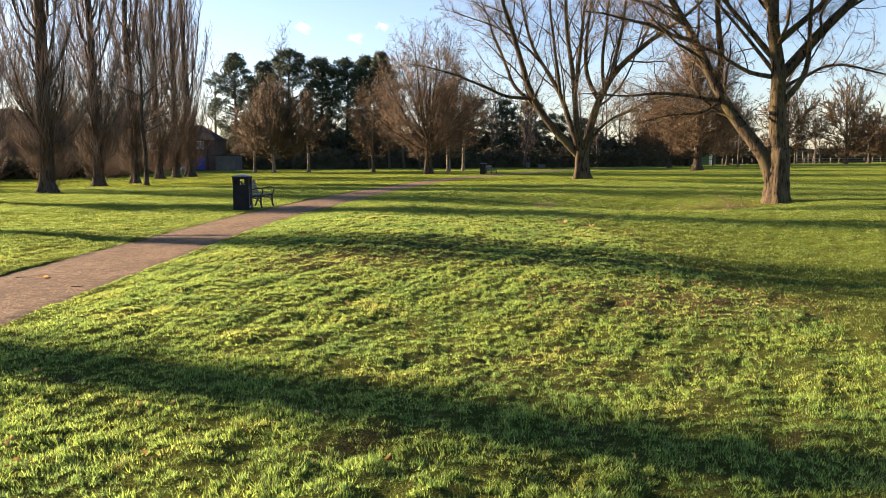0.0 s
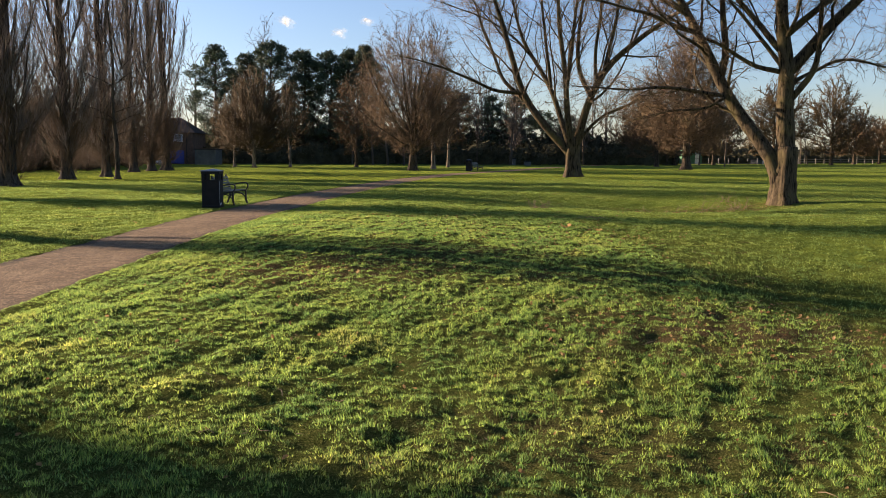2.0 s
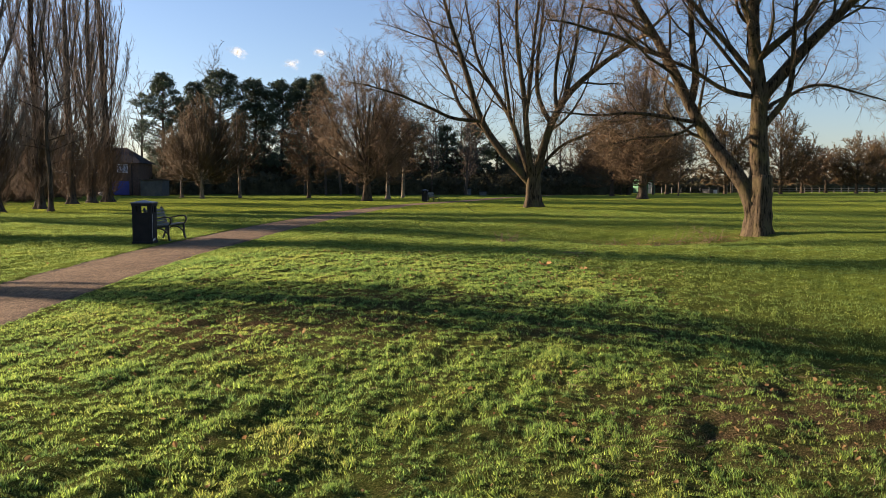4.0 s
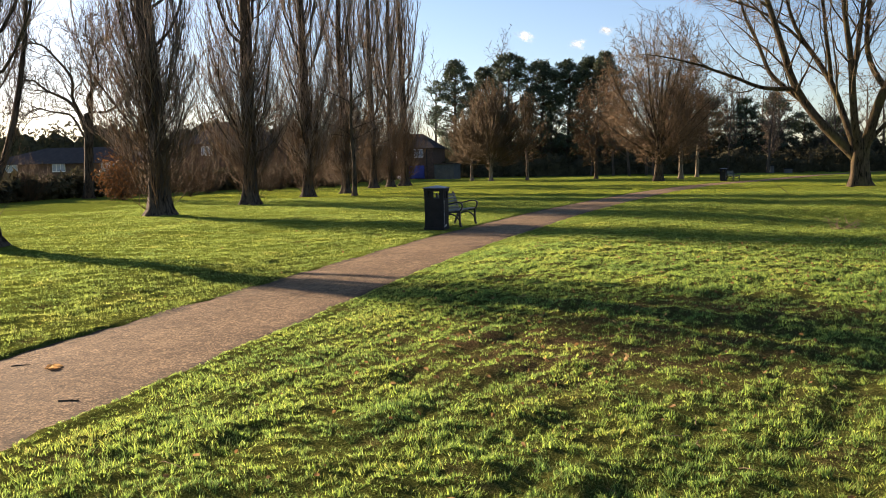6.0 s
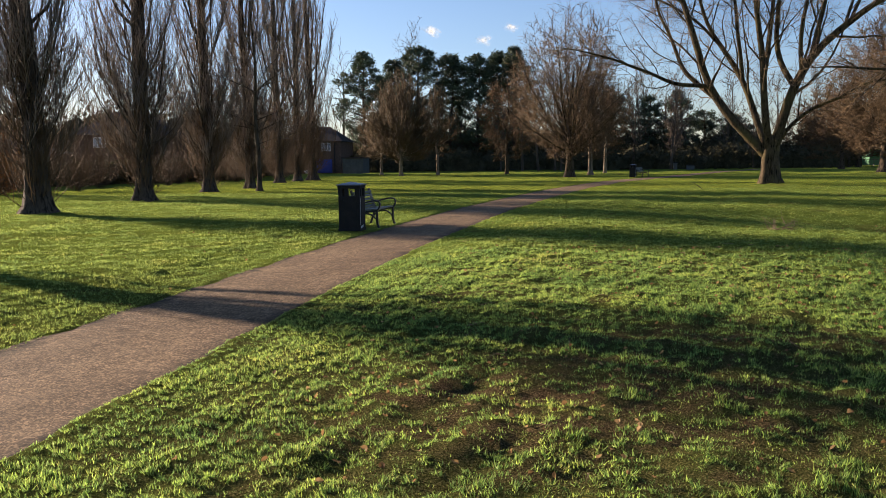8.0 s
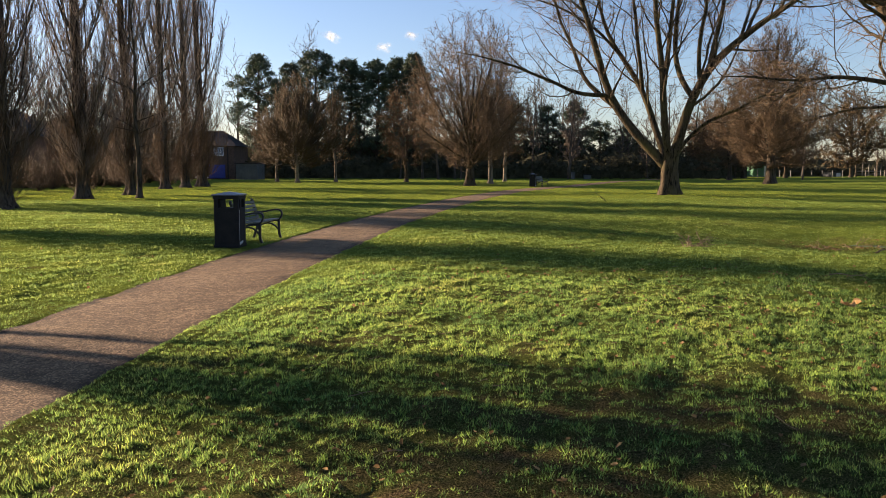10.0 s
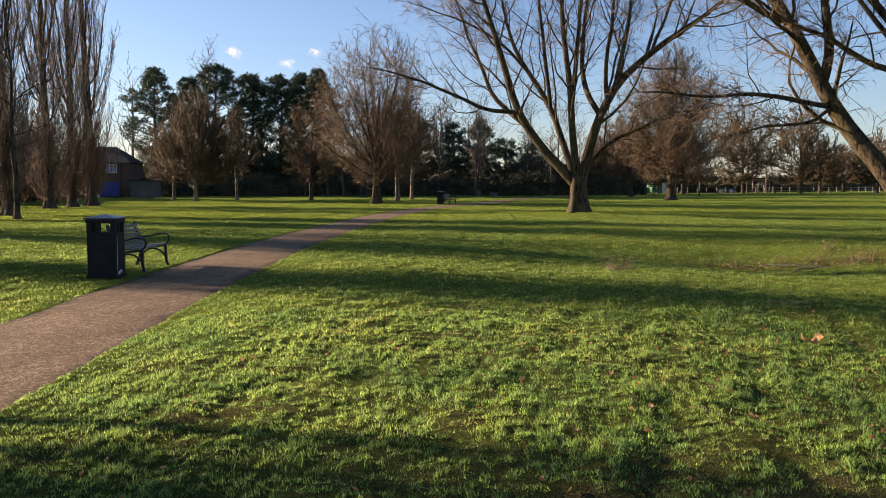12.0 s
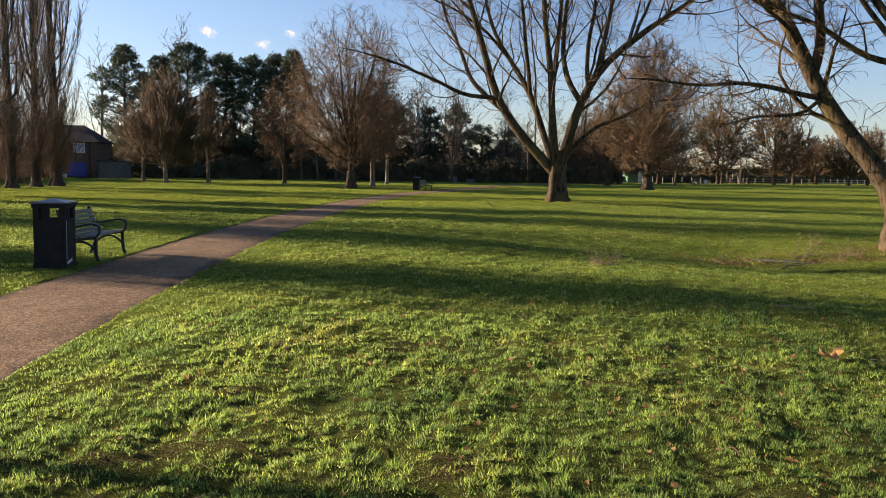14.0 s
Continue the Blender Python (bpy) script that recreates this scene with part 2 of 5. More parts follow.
def wear(x, y):
    """How bare the ground is worn, 0 to 1."""
    w = np.zeros(np.shape(x))
    for cx, cy, rx, ry, a in ((-0.6, 13.0, 2.2, 1.4, 1.0), (3.4, 9.6, 1.7, 1.1, 1.0), (1.2, 6.9, 1.2, 0.8, 0.5), (0.9, 14.6, 2.4, 0.8, 0.75), (2.6, 12.6, 1.8, 0.8, 0.6),
                              (-1.9, 18.2, 0.5, 0.22, 0.7), (-1.6, 16.7, 1.0, 0.2, 0.6), (0.7, 19.2, 1.0, 0.3, 0.35), (-2.9, 12.4, 0.7, 0.4, 0.4), (14.6, 31.5, 1.5, 1.2, 0.6), (12.6, 31.0, 2.6, 0.8, 0.95), (10.2, 31.9, 2.0, 0.8, 0.9)):
        w = np.maximum(w, a * np.exp(-((x - cx) / rx) ** 2 - ((y - cy) / ry) ** 2))
    w = w * (0.75 + 0.45 * wave(x / 0.35, y / 0.25, 12))
    spots = smooth01((wave(x / 1.1, y / 0.9, 13) + 0.6 * wave(x / 0.4, y / 0.4, 14) - 1.35) / 0.5)
    return np.clip(np.maximum(w, 0.5 * spots), 0, 1)


def turf_material():
    m, nt, b = nodes_of("turf")
    v = place_vec(nt, True)
    col = ramp(nt, noise_tex(nt, v, 0.35, 5, 0.6), ((0.25, (0.2, 0.245, 0.045)), (0.5, (0.155, 0.217, 0.038)), (0.75, (0.215, 0.25, 0.052))))
    col = mixed(nt, "MULTIPLY", 0.7, col, ramp(nt, noise_tex(nt, v, 2.6, 5, 0.7), ((0.3, (0.5, 0.55, 0.5)), (0.5, (1, 1, 1)), (0.7, (1.35, 1.25, 1.1)))))
    fine = noise_tex(nt, v, 24, 5, 0.8)
    col = mixed(nt, "MIX", ramp(nt, fine, ((0.36, (0.8, 0.8, 0.8)), (0.52, (0, 0, 0)))), col, (0.03, 0.034, 0.01))
    cover = nt.nodes.new("ShaderNodeAttribute")
    cover.attribute_name = "thatch_shade"
    # straw thatch near the walk, with shade between blades put into its colour
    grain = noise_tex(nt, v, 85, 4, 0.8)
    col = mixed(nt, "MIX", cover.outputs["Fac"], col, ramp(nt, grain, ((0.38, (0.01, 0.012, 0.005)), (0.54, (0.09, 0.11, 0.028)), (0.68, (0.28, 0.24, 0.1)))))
    at = nt.nodes.new("ShaderNodeAttribute")
    at.attribute_name = "wear"
    soil = ramp(nt, grain, ((0.4, (0.02, 0.014, 0.008)), (0.52, (0.11, 0.076, 0.042)), (0.64, (0.28, 0.2, 0.11))))
    col = mixed(nt, "MIX", at.outputs["Fac"], col, soil)
    nt.links.new(col, b.inputs["Base Color"])
    b.inputs["Roughness"].default_value, b.inputs["Specular IOR Level"].default_value = 1.0, 0.0
    bumped(nt, b, fine, 1.0, 0.12)
    return m


TURF = turf_material()
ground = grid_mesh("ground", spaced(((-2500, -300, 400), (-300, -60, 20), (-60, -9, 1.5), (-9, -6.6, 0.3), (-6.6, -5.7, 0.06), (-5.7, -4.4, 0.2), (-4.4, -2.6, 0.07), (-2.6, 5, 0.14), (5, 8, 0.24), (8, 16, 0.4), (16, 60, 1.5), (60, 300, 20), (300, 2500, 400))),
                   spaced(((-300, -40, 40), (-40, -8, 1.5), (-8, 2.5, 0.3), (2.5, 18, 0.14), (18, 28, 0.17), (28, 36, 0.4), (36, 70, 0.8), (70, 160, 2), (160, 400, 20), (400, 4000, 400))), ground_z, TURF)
co = np.empty(len(ground.data.vertices) * 3, np.float32)
ground.data.vertices.foreach_get("co", co)
ground.data.attributes.new("wear", "FLOAT", "POINT").data.foreach_set("value", wear(co[0::3].astype(float), co[1::3].astype(float)).astype(np.float32))
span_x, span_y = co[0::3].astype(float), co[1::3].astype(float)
# strongest along the walk: dark thatch and painted shade between grass blades
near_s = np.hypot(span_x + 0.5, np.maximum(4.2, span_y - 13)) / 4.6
ground.data.attributes.new("thatch_shade", "FLOAT", "POINT").data.foreach_set("value", (0.85 * smooth01((2.3 - near_s) / 1.2)).astype(np.float32))
tagged(ground, "mown winter park grass with bare worn patches", "ground", kind="structure")


def tarmac_material():
    m, nt, b = nodes_of("gravel_tarmac")
    v = place_vec(nt, True)
    col = ramp(nt, noise_tex(nt, v, 0.9, 5, 0.65), ((0.3, (0.1, 0.068, 0.039)), (0.7, (0.175, 0.122, 0.072))))
    vo = nt.nodes.new("ShaderNodeTexVoronoi")
    vo.inputs["Scale"].default_value = 75
    nt.links.new(v, vo.inputs["Vector"])
    stone = ramp(nt, vo.outputs["Color"], ((0.2, (0.35, 0.33, 0.32)), (0.45, (0.8, 0.78, 0.75)), (0.62, (1.3, 1.25, 1.15)), (0.8, (2.6, 2.5, 2.3))))
    col = mixed(nt, "MULTIPLY", 0.65, col, stone)
    col = mixed(nt, "MULTIPLY", 0.7, col, ramp(nt, noise_tex(nt, v, 11, 5, 0.85), ((0.36, (0.4, 0.38, 0.36)), (0.5, (0.95, 0.95, 0.95)), (0.66, (1.5, 1.45, 1.4)))))
    side = nt.nodes.new("ShaderNodeAttribute")
    side.attribute_name = "edge_soil"
    dirt = mixed(nt, "MULTIPLY", 1.0, ramp(nt, noise_tex(nt, v, 5, 5, 0.8), ((0.35, (0, 0, 0)), (0.6, (1, 1, 1)))), side.outputs["Color"])
    col = mixed(nt, "MIX", dirt, col, (0.028, 0.02, 0.012))
    nt.links.new(col, b.inputs["Base Color"])
    b.inputs["Roughness"].default_value, b.inputs["Specular IOR Level"].default_value = 0.9, 0.15
    bumped(nt, b, noise_tex(nt, v, 70, 4, 0.75), 0.7, 0.012)
    return m


def build_path():
    ys = np.concatenate([np.arange(-60, 4, 2.0), np.arange(4, 40, 0.2), np.arange(40, 141, 1.0)])
    offs = np.linspace(-1, 1, 21)
    slope = track_x(ys + 0.5) - track_x(ys - 0.5)
    nrm = np.stack([np.ones_like(ys), -slope], 1) / np.sqrt(1 + slope ** 2)[:, None]
    X = track_x(ys)[:, None] + nrm[:, :1] * offs * (HALF + 0.12)
    Y = ys[:, None] + nrm[:, 1:] * offs * (HALF + 0.12)
    Z = -0.01 - 0.006 * np.abs(offs) ** 4 + 0.004 * wave(X / 0.6, Y / 0.6, 9) + 0.03 * (1 - offs ** 2) * 0.5 + swell(X, Y)
    n = len(offs)
    i = (np.arange(len(ys) - 1)[:, None] * n + np.arange(n - 1)[None]).ravel()
    t = np.concatenate([np.stack([i, i + 1, i + n + 1], 1), np.stack([i, i + n + 1, i + n], 1)])
    soil = smooth01((np.abs(offs)[None] * (HALF + 0.12) + 0.06 * wave(X / 0.7, Y / 0.9, 31) - HALF + 0.16) / 0.16)
    ob = mesh_object("footpath", np.stack([X.ravel(), Y.ravel(), Z.ravel()], 1), t, tarmac_material())
    ob.data.attributes.new("edge_soil", "FLOAT", "POINT").data.foreach_set("value", soil.ravel().astype(np.float32))
    return tagged(ob, "reddish gravelly tarmac footpath with worn edges", "path", kind="structure")


build_path()


def scatter_grass(name, rng, x, y, h, w, out, lean, material):
    """Grass blades as single slips rooted at x, y; out: the way that they lean."""
    n = len(x)
    a = out + 1.571 + rng.normal(0, 0.7, n)
    ll = lean * h
    base = np.stack([x, y, ground_z(x, y) - 0.008], 1)
    side = np.stack([np.cos(a), np.sin(a), np.zeros(n)], 1) * (w / 2)[:, None]
    tip = base + np.stack([np.cos(out) * ll, np.sin(out) * ll, h], 1)
    v = np.stack([base - side, base + side, tip], 1).reshape(-1, 3)
    return mesh_object(name, v, np.arange(3 * n).reshape(-1, 3), material, False)


def grass_field(name, seed, x0, x1, y0, y1, density, fade, blades):
    """Tufted grass; further from the way walked it thins out into broader slips."""
    rng = np.random.default_rng(seed)
    n = int((x1 - x0) * (y1 - y0) * density)
    x, y = rng.uniform(x0, x1, n), rng.uniform(y0, y1, n)
    s = np.clip(np.hypot(x + 0.5, np.maximum(4.2, y - 13)) / 4.6, 1, 30)
    ok = (rng.uniform(0, 1, n) * fade ** -1.7 < s ** -1.7) & (x < 0.8 * y + 0.2) & (x > -0.9 * (y - 1.0) - 0.4)
    x, y, s = x[ok], y[ok], s[ok]
    n = len(x)
    tuft = smooth01(0.52 + 0.62 * wave(x / 0.1, y / 0.09, 21, 9) + 0.2 * wave(x / 0.36, y / 0.3, 26, 9))
    mid = 0.5 + 0.4 * wave(x / 0.9, y / 0.8, 24, 9)
    big = 0.5 + 0.3 * wave(x / 2.1, y / 1.7, 22) + 0.2 * wave(x / 7, y / 6, 23)
    gap = smooth01((0.8 * wave(x / 0.4, y / 0.3, 27, 9) + 0.8 * wave(x / 0.16, y / 0.13, 28, 9) - 0.9) / 0.4)
    p = (0.32 + 0.68 * tuft) * (0.88 + 0.3 * mid + 0.15 * big) * (1 - 0.85 * wear(x, y)) * (1 - 0.6 * gap)
    off = np.abs(track_off(x, y)) - HALF - 0.02 * wave(x / 0.5, y / 0.9, 6) - 0.012 * wave(x / 0.17, y / 0.2, 7)
    d = pond_off(x, y)
    ok = (rng.uniform(0, 1.0, n) < p) & (off > 0.02) & (d > 0.8)
    x, y, s, tuft, mid, big, off = (q[ok] for q in (x, y, s, tuft, mid, big, off))
    n = len(x)
    h = (0.009 + 0.03 * tuft * (0.45 + 0.5 * mid + 0.4 * big)) * (1 - 0.45 * wear(x, y)) * rng.uniform(0.5, 1.4, n) * (0.6 + 0.4 * smooth01(off / 0.4))
    out = 3.1 * wave(x / 0.3, y / 0.3, 25) + rng.normal(0, 1.0, n)
    ob = scatter_grass(name, rng, x, y, h, 0.0068 * np.minimum(s ** 0.9, 1.6 * s ** 0.4) * rng.uniform(0.6, 1.4, n), out, rng.uniform(0.1, 1.1, n), blades)
    return tagged(ob, "short tufted green grass lit by low sun", "grass", kind="stuff")


grass_field("grass", 1, -4.3, 4.5, 3.2, 21, 11500, 1.0, BLADE)
grass_field("grass", 2, -16, -4.3, 8, 18, 3600, 1.35, BLADE_MID)
grass_field("grass", 3, 4.5, 12, 4, 18, 2000, 1.4, BLADE_MID)
grass_field("grass", 4, -21, 17, 21, 30, 2300, 1.7, BLADE_MID)
grass_field("grass", 8, -20, -4.3, 18, 21, 2600, 1.7, BLADE_MID)
grass_field("grass", 9, 4.5, 14, 18, 21, 1900, 1.7, BLADE_MID)
grass_field("grass", 5, -24, 28, 30, 50, 800, 3.6, BLADE_MID)
# far lawn: the blade copy with sunlight put into its colour
grass_field("grass", 6, -30, 50, 50, 80, 170, 7.0, BLADE_FAR_LIT)
grass_field("grass", 7, -30, 80, 80, 128, 30, 12.0, BLADE_FAR_LIT)

# ---- trees ----
def unit(v):
    return v / np.maximum(np.linalg.norm(v, axis=-1, keepdims=True), 1e-9)


def sweep(P, R, sides, closed_tip=True):
    """Tapered round branches along polylines P (b, k, 3) with radii R (b, k): corners and triangles. The tip ends in one point."""
    b, k, _ = P.shape
    T = unit(np.gradient(P, axis=1))
    ref = np.where(np.abs(T[:, :1, 2:]) > 0.9, np.array([1.0, 0, 0]), np.array([0, 0, 1.0]))
    U = unit(np.cross(T, np.broadcast_to(ref, T.shape)))
    V = np.cross(T, U)
    ang = np.arange(sides) * 2 * math.pi / sides
    ring = P[:, :-1, None] + R[:, :-1, None, None] * (np.cos(ang)[:, None] * U[:, :-1, None] + np.sin(ang)[:, None] * V[:, :-1, None])
    per = (k - 1) * sides + 1
    v = np.concatenate([ring.reshape(b, -1, 3), P[:, -1:]], 1).reshape(-1, 3)
    tris = []
    for j in range(k - 2):
        for s in range(sides):
            a0, a1 = j * sides + s, j * sides + (s + 1) % sides
            tris += [(a0, a1, a1 + sides), (a0, a1 + sides, a0 + sides)]
    for s in range(sides):
        tris.append(((k - 2) * sides + s, (k - 2) * sides + (s + 1) % sides, per - 1))
    t = (np.array(tris)[None] + (np.arange(b) * per)[:, None, None]).reshape(-1, 3)
    return v, t


def joined(pieces):
    vs, ts, n = [], [], 0
    for v, t in pieces:
        vs.append(v)
        ts.append(t + n)
        n += len(v)
    return np.concatenate(vs), np.concatenate(ts)


def along(P, s):
    """Points, directions at fractions s (b, m) of polylines P (b, k, 3)."""
    k = P.shape[1]
    f = np.clip(s, 0, 0.9999) * (k - 1)
    i = f.astype(int)
    w = (f - i)[..., None]
    rows = np.arange(P.shape[0])[:, None]
    a, b = P[rows, i], P[rows, i + 1]
    return a * (1 - w) + b * w, unit(b - a)


def grow(rng, P, R, m, s0, s1, angle, length, k, thick, up=0.0, wig=0.15, tip=0.15, shrink=0.5, spread=0.3, rmin=0.004):
    """m branches from each polyline. length: of its parent's length; shrink: how much shorter near the parent's end; up: how they turn up (or hang, below 0)."""
    b = P.shape[0]
    s = s0 + (s1 - s0) * (np.arange(m)[None] + rng.uniform(0, 1, (b, m))) / m
    base, T = along(P, s)
    plen = np.linalg.norm(np.diff(P, axis=1), axis=2).sum(1)[:, None]
    L = length * plen * (1 - shrink * s) * rng.uniform(1 - spread, 1 + spread, (b, m))
    f = np.clip(s, 0, 0.9999) * (R.shape[1] - 1)
    i = f.astype(int)
    rows = np.arange(b)[:, None]
    rp = R[rows, i] * (1 - (f - i)) + R[rows, np.minimum(i + 1, R.shape[1] - 1)] * (f - i)
    r0 = np.maximum(np.minimum(rp * thick, rp * 0.85), rmin)
    az_ = np.arange(m)[None] * 2.4 + rng.uniform(0, 6.283, (b, 1)) + rng.uniform(-0.5, 0.5, (b, m))
    an = radians(angle) * rng.uniform(0.65, 1.35, (b, m))
    ref = np.where(np.abs(T[..., 2:]) > 0.9, np.array([1.0, 0, 0]), np.array([0, 0, 1.0]))
    U = unit(np.cross(T, ref))
    V = np.cross(T, U)
    D = np.cos(an)[..., None] * T + np.sin(an)[..., None] * (np.cos(az_)[..., None] * U + np.sin(az_)[..., None] * V)
    pts = [base]
    step = (L / (k - 1))[..., None]
    upv = np.array([0, 0, 1.0])
    for _ in range(k - 1):
        D = unit(D + upv * up / (k - 1) + rng.normal(0, wig, D.shape) / math.sqrt(k - 1))
        pts.append(pts[-1] + D * step)
    Q = np.stack(pts, 2).reshape(b * m, k, 3)
    prof = np.linspace(1, tip, k)
    return Q, (r0[..., None] * prof).reshape(b * m, k)


def limbs_of(rng, lines, r0, r1, k=9, jitter=0.12):
    """Main limbs along a few chosen bends, evened out and made a little crooked."""
    out = []
    for line in lines:
        q = np.array(line, float)
        d = np.concatenate([[0], np.cumsum(np.linalg.norm(np.diff(q, axis=0), axis=1))])
        s = np.linspace(0, d[-1], k)
        p = np.stack([np.interp(s, d, q[:, c]) for c in range(3)], 1)
        knots = np.linspace(0, k - 1, max(4, k // 2))
        sway = rng.normal(0, jitter, (len(knots), 3))
        sway[0] = 0
        sm = p + np.stack([np.interp(np.arange(k), knots, sway[:, c]) for c in range(3)], 1)
        for _ in range(2):
            sm[1:-1] = (sm[:-2] + 2 * sm[1:-1] + sm[2:]) / 4
        out.append(sm)
    P = np.stack(out)
    return P, np.array(r0)[:, None] * np.linspace(1, r1, k)[None] ** 0.8


def trunk_mesh(rng, height, r, flare=1.6, lean=(0, 0), sides=20, k=12, top=0.75, lumps=0.1):
    """A trunk with buttressed foot and ridged bark; its axis and radii too."""
    z = np.linspace(0, 1, k) ** 1.3 * (height + 0.25) - 0.25
    P = np.stack([lean[0] * z / height + rng.normal(0, 0.01, k), lean[1] * z / height + rng.normal(0, 0.01, k), z], 1)
    R = r * (np.linspace(1, top, k) + (flare - 1) * np.exp(-np.maximum(z, -0.1) / (0.9 * r)))
    ang = np.arange(sides) * 2 * math.pi / sides
    ph = rng.uniform(0, 6.283, 4)
    lob = 1 + lumps * (np.sin(3 * ang + ph[0]) + 0.7 * np.sin(5 * ang + ph[1]) + 0.5 * np.sin(8 * ang + ph[2]))[None] * (0.5 + 0.9 * np.exp(-np.maximum(z, 0) / (2 * r)))[:, None]
    lob += rng.normal(0, 0.025, lob.shape)
    ring = P[:, None] + (R[:, None] * lob)[..., None] * np.stack([np.cos(ang), np.sin(ang), 0 * ang], 1)[None]
    i = (np.arange(k - 1)[:, None] * sides + np.arange(sides)[None]).ravel()
    j = (np.arange(k - 1)[:, None] * sides + (np.arange(sides)[None] + 1) % sides).ravel()
    t = np.concatenate([np.stack([i, j, j + sides], 1), np.stack([i, j + sides, i + sides], 1)])
    v = np.concatenate([ring.reshape(-1, 3), P[-1:] + [[0, 0, 0.12]]])
    a = (k - 1) * sides + np.arange(sides)
    t = np.concatenate([t, np.stack([a, (k - 1) * sides + (np.arange(sides) + 1) % sides, np.full(sides, len(v) - 1)], 1)])
    return v, t, P, R


def tree_thing(name, x, y, label, category="tree", group="", z=None, turn=0.0):
    t = thing(name, x, y, float(ground_z(x, y)) if z is None else z, turn)
    return tagged(t, label, category, group)


def child(name, pieces, material, parent, label="", smooth=True):
    v, t = joined(pieces)
    ob = mesh_object(name, v, t, material, smooth)
    ob.parent = parent
    return tagged(ob, label)


def crown_r(prof, z):
    """The crown's half width at height z, by its outline: heights and half widths."""
    return np.interp(z, prof[0], prof[1], left=0.0, right=0.0)


def within(rng, P, R, prof):
    """The branches that end inside the crown's uneven outline."""
    e = P[:, -1]
    a = np.arctan2(e[:, 1], e[:, 0])
    uneven = 1 + 0.09 * np.sin(3 * a + e[:, 2] * 0.9) + 0.07 * np.sin(5 * a - e[:, 2] * 1.7)
    ok = np.hypot(e[:, 0], e[:, 1]) < crown_r(prof, e[:, 2]) * uneven * rng.uniform(0.86, 1.1, len(P)) + 0.05
    return P[ok], R[ok]


def aimed(rng, n, prof, low, high, out=0.9, lift=1.1, reach=(0.55, 0.95), k=8, wig=0.12, thick=0.014):
    """n limbs from a stem at the middle to points spread through the crown. They leave it between the heights low and high; lift above 1 bends them upward, below 1 lets them arch over."""
    z0, z1 = prof[0][0], prof[0][-1]
    g = np.linspace(z0, z1, 60)
    c = np.cumsum(crown_r(prof, g) + 0.25)
    zt = np.interp((np.arange(n) + rng.uniform(0, 1, n)) / n, (c - c[0]) / (c[-1] - c[0]), g)
    u = (zt - z0) / (z1 - z0)
    a = np.arange(n) * 2.399 + rng.uniform(-0.5, 0.5, n)
    rt = crown_r(prof, zt) * rng.uniform(*reach, n)
    zs = np.minimum(low + (high - low) * u * rng.uniform(0.6, 1.05, n), zt - 0.2)
    t = np.linspace(0, 1, k)[None]
    turn = a[:, None] + rng.normal(0, 0.35, (n, 1)) * (1 - t)
    r = rt[:, None] * t ** out
    P = np.stack([r * np.cos(turn), r * np.sin(turn), zs[:, None] + (zt - zs)[:, None] * t ** lift], 2)
    L = np.linalg.norm(np.diff(P, axis=1), axis=2).sum(1)
    P[:, 1:] += np.cumsum(rng.normal(0, 1, (n, k - 1, 3)), 1) * (wig * L / k)[:, None, None] * 0.5
    return P, (thick * (0.5 + 0.5 * rng.uniform(0, 1, n)) * L)[:, None] * np.linspace(1, 0.15, k)[None]


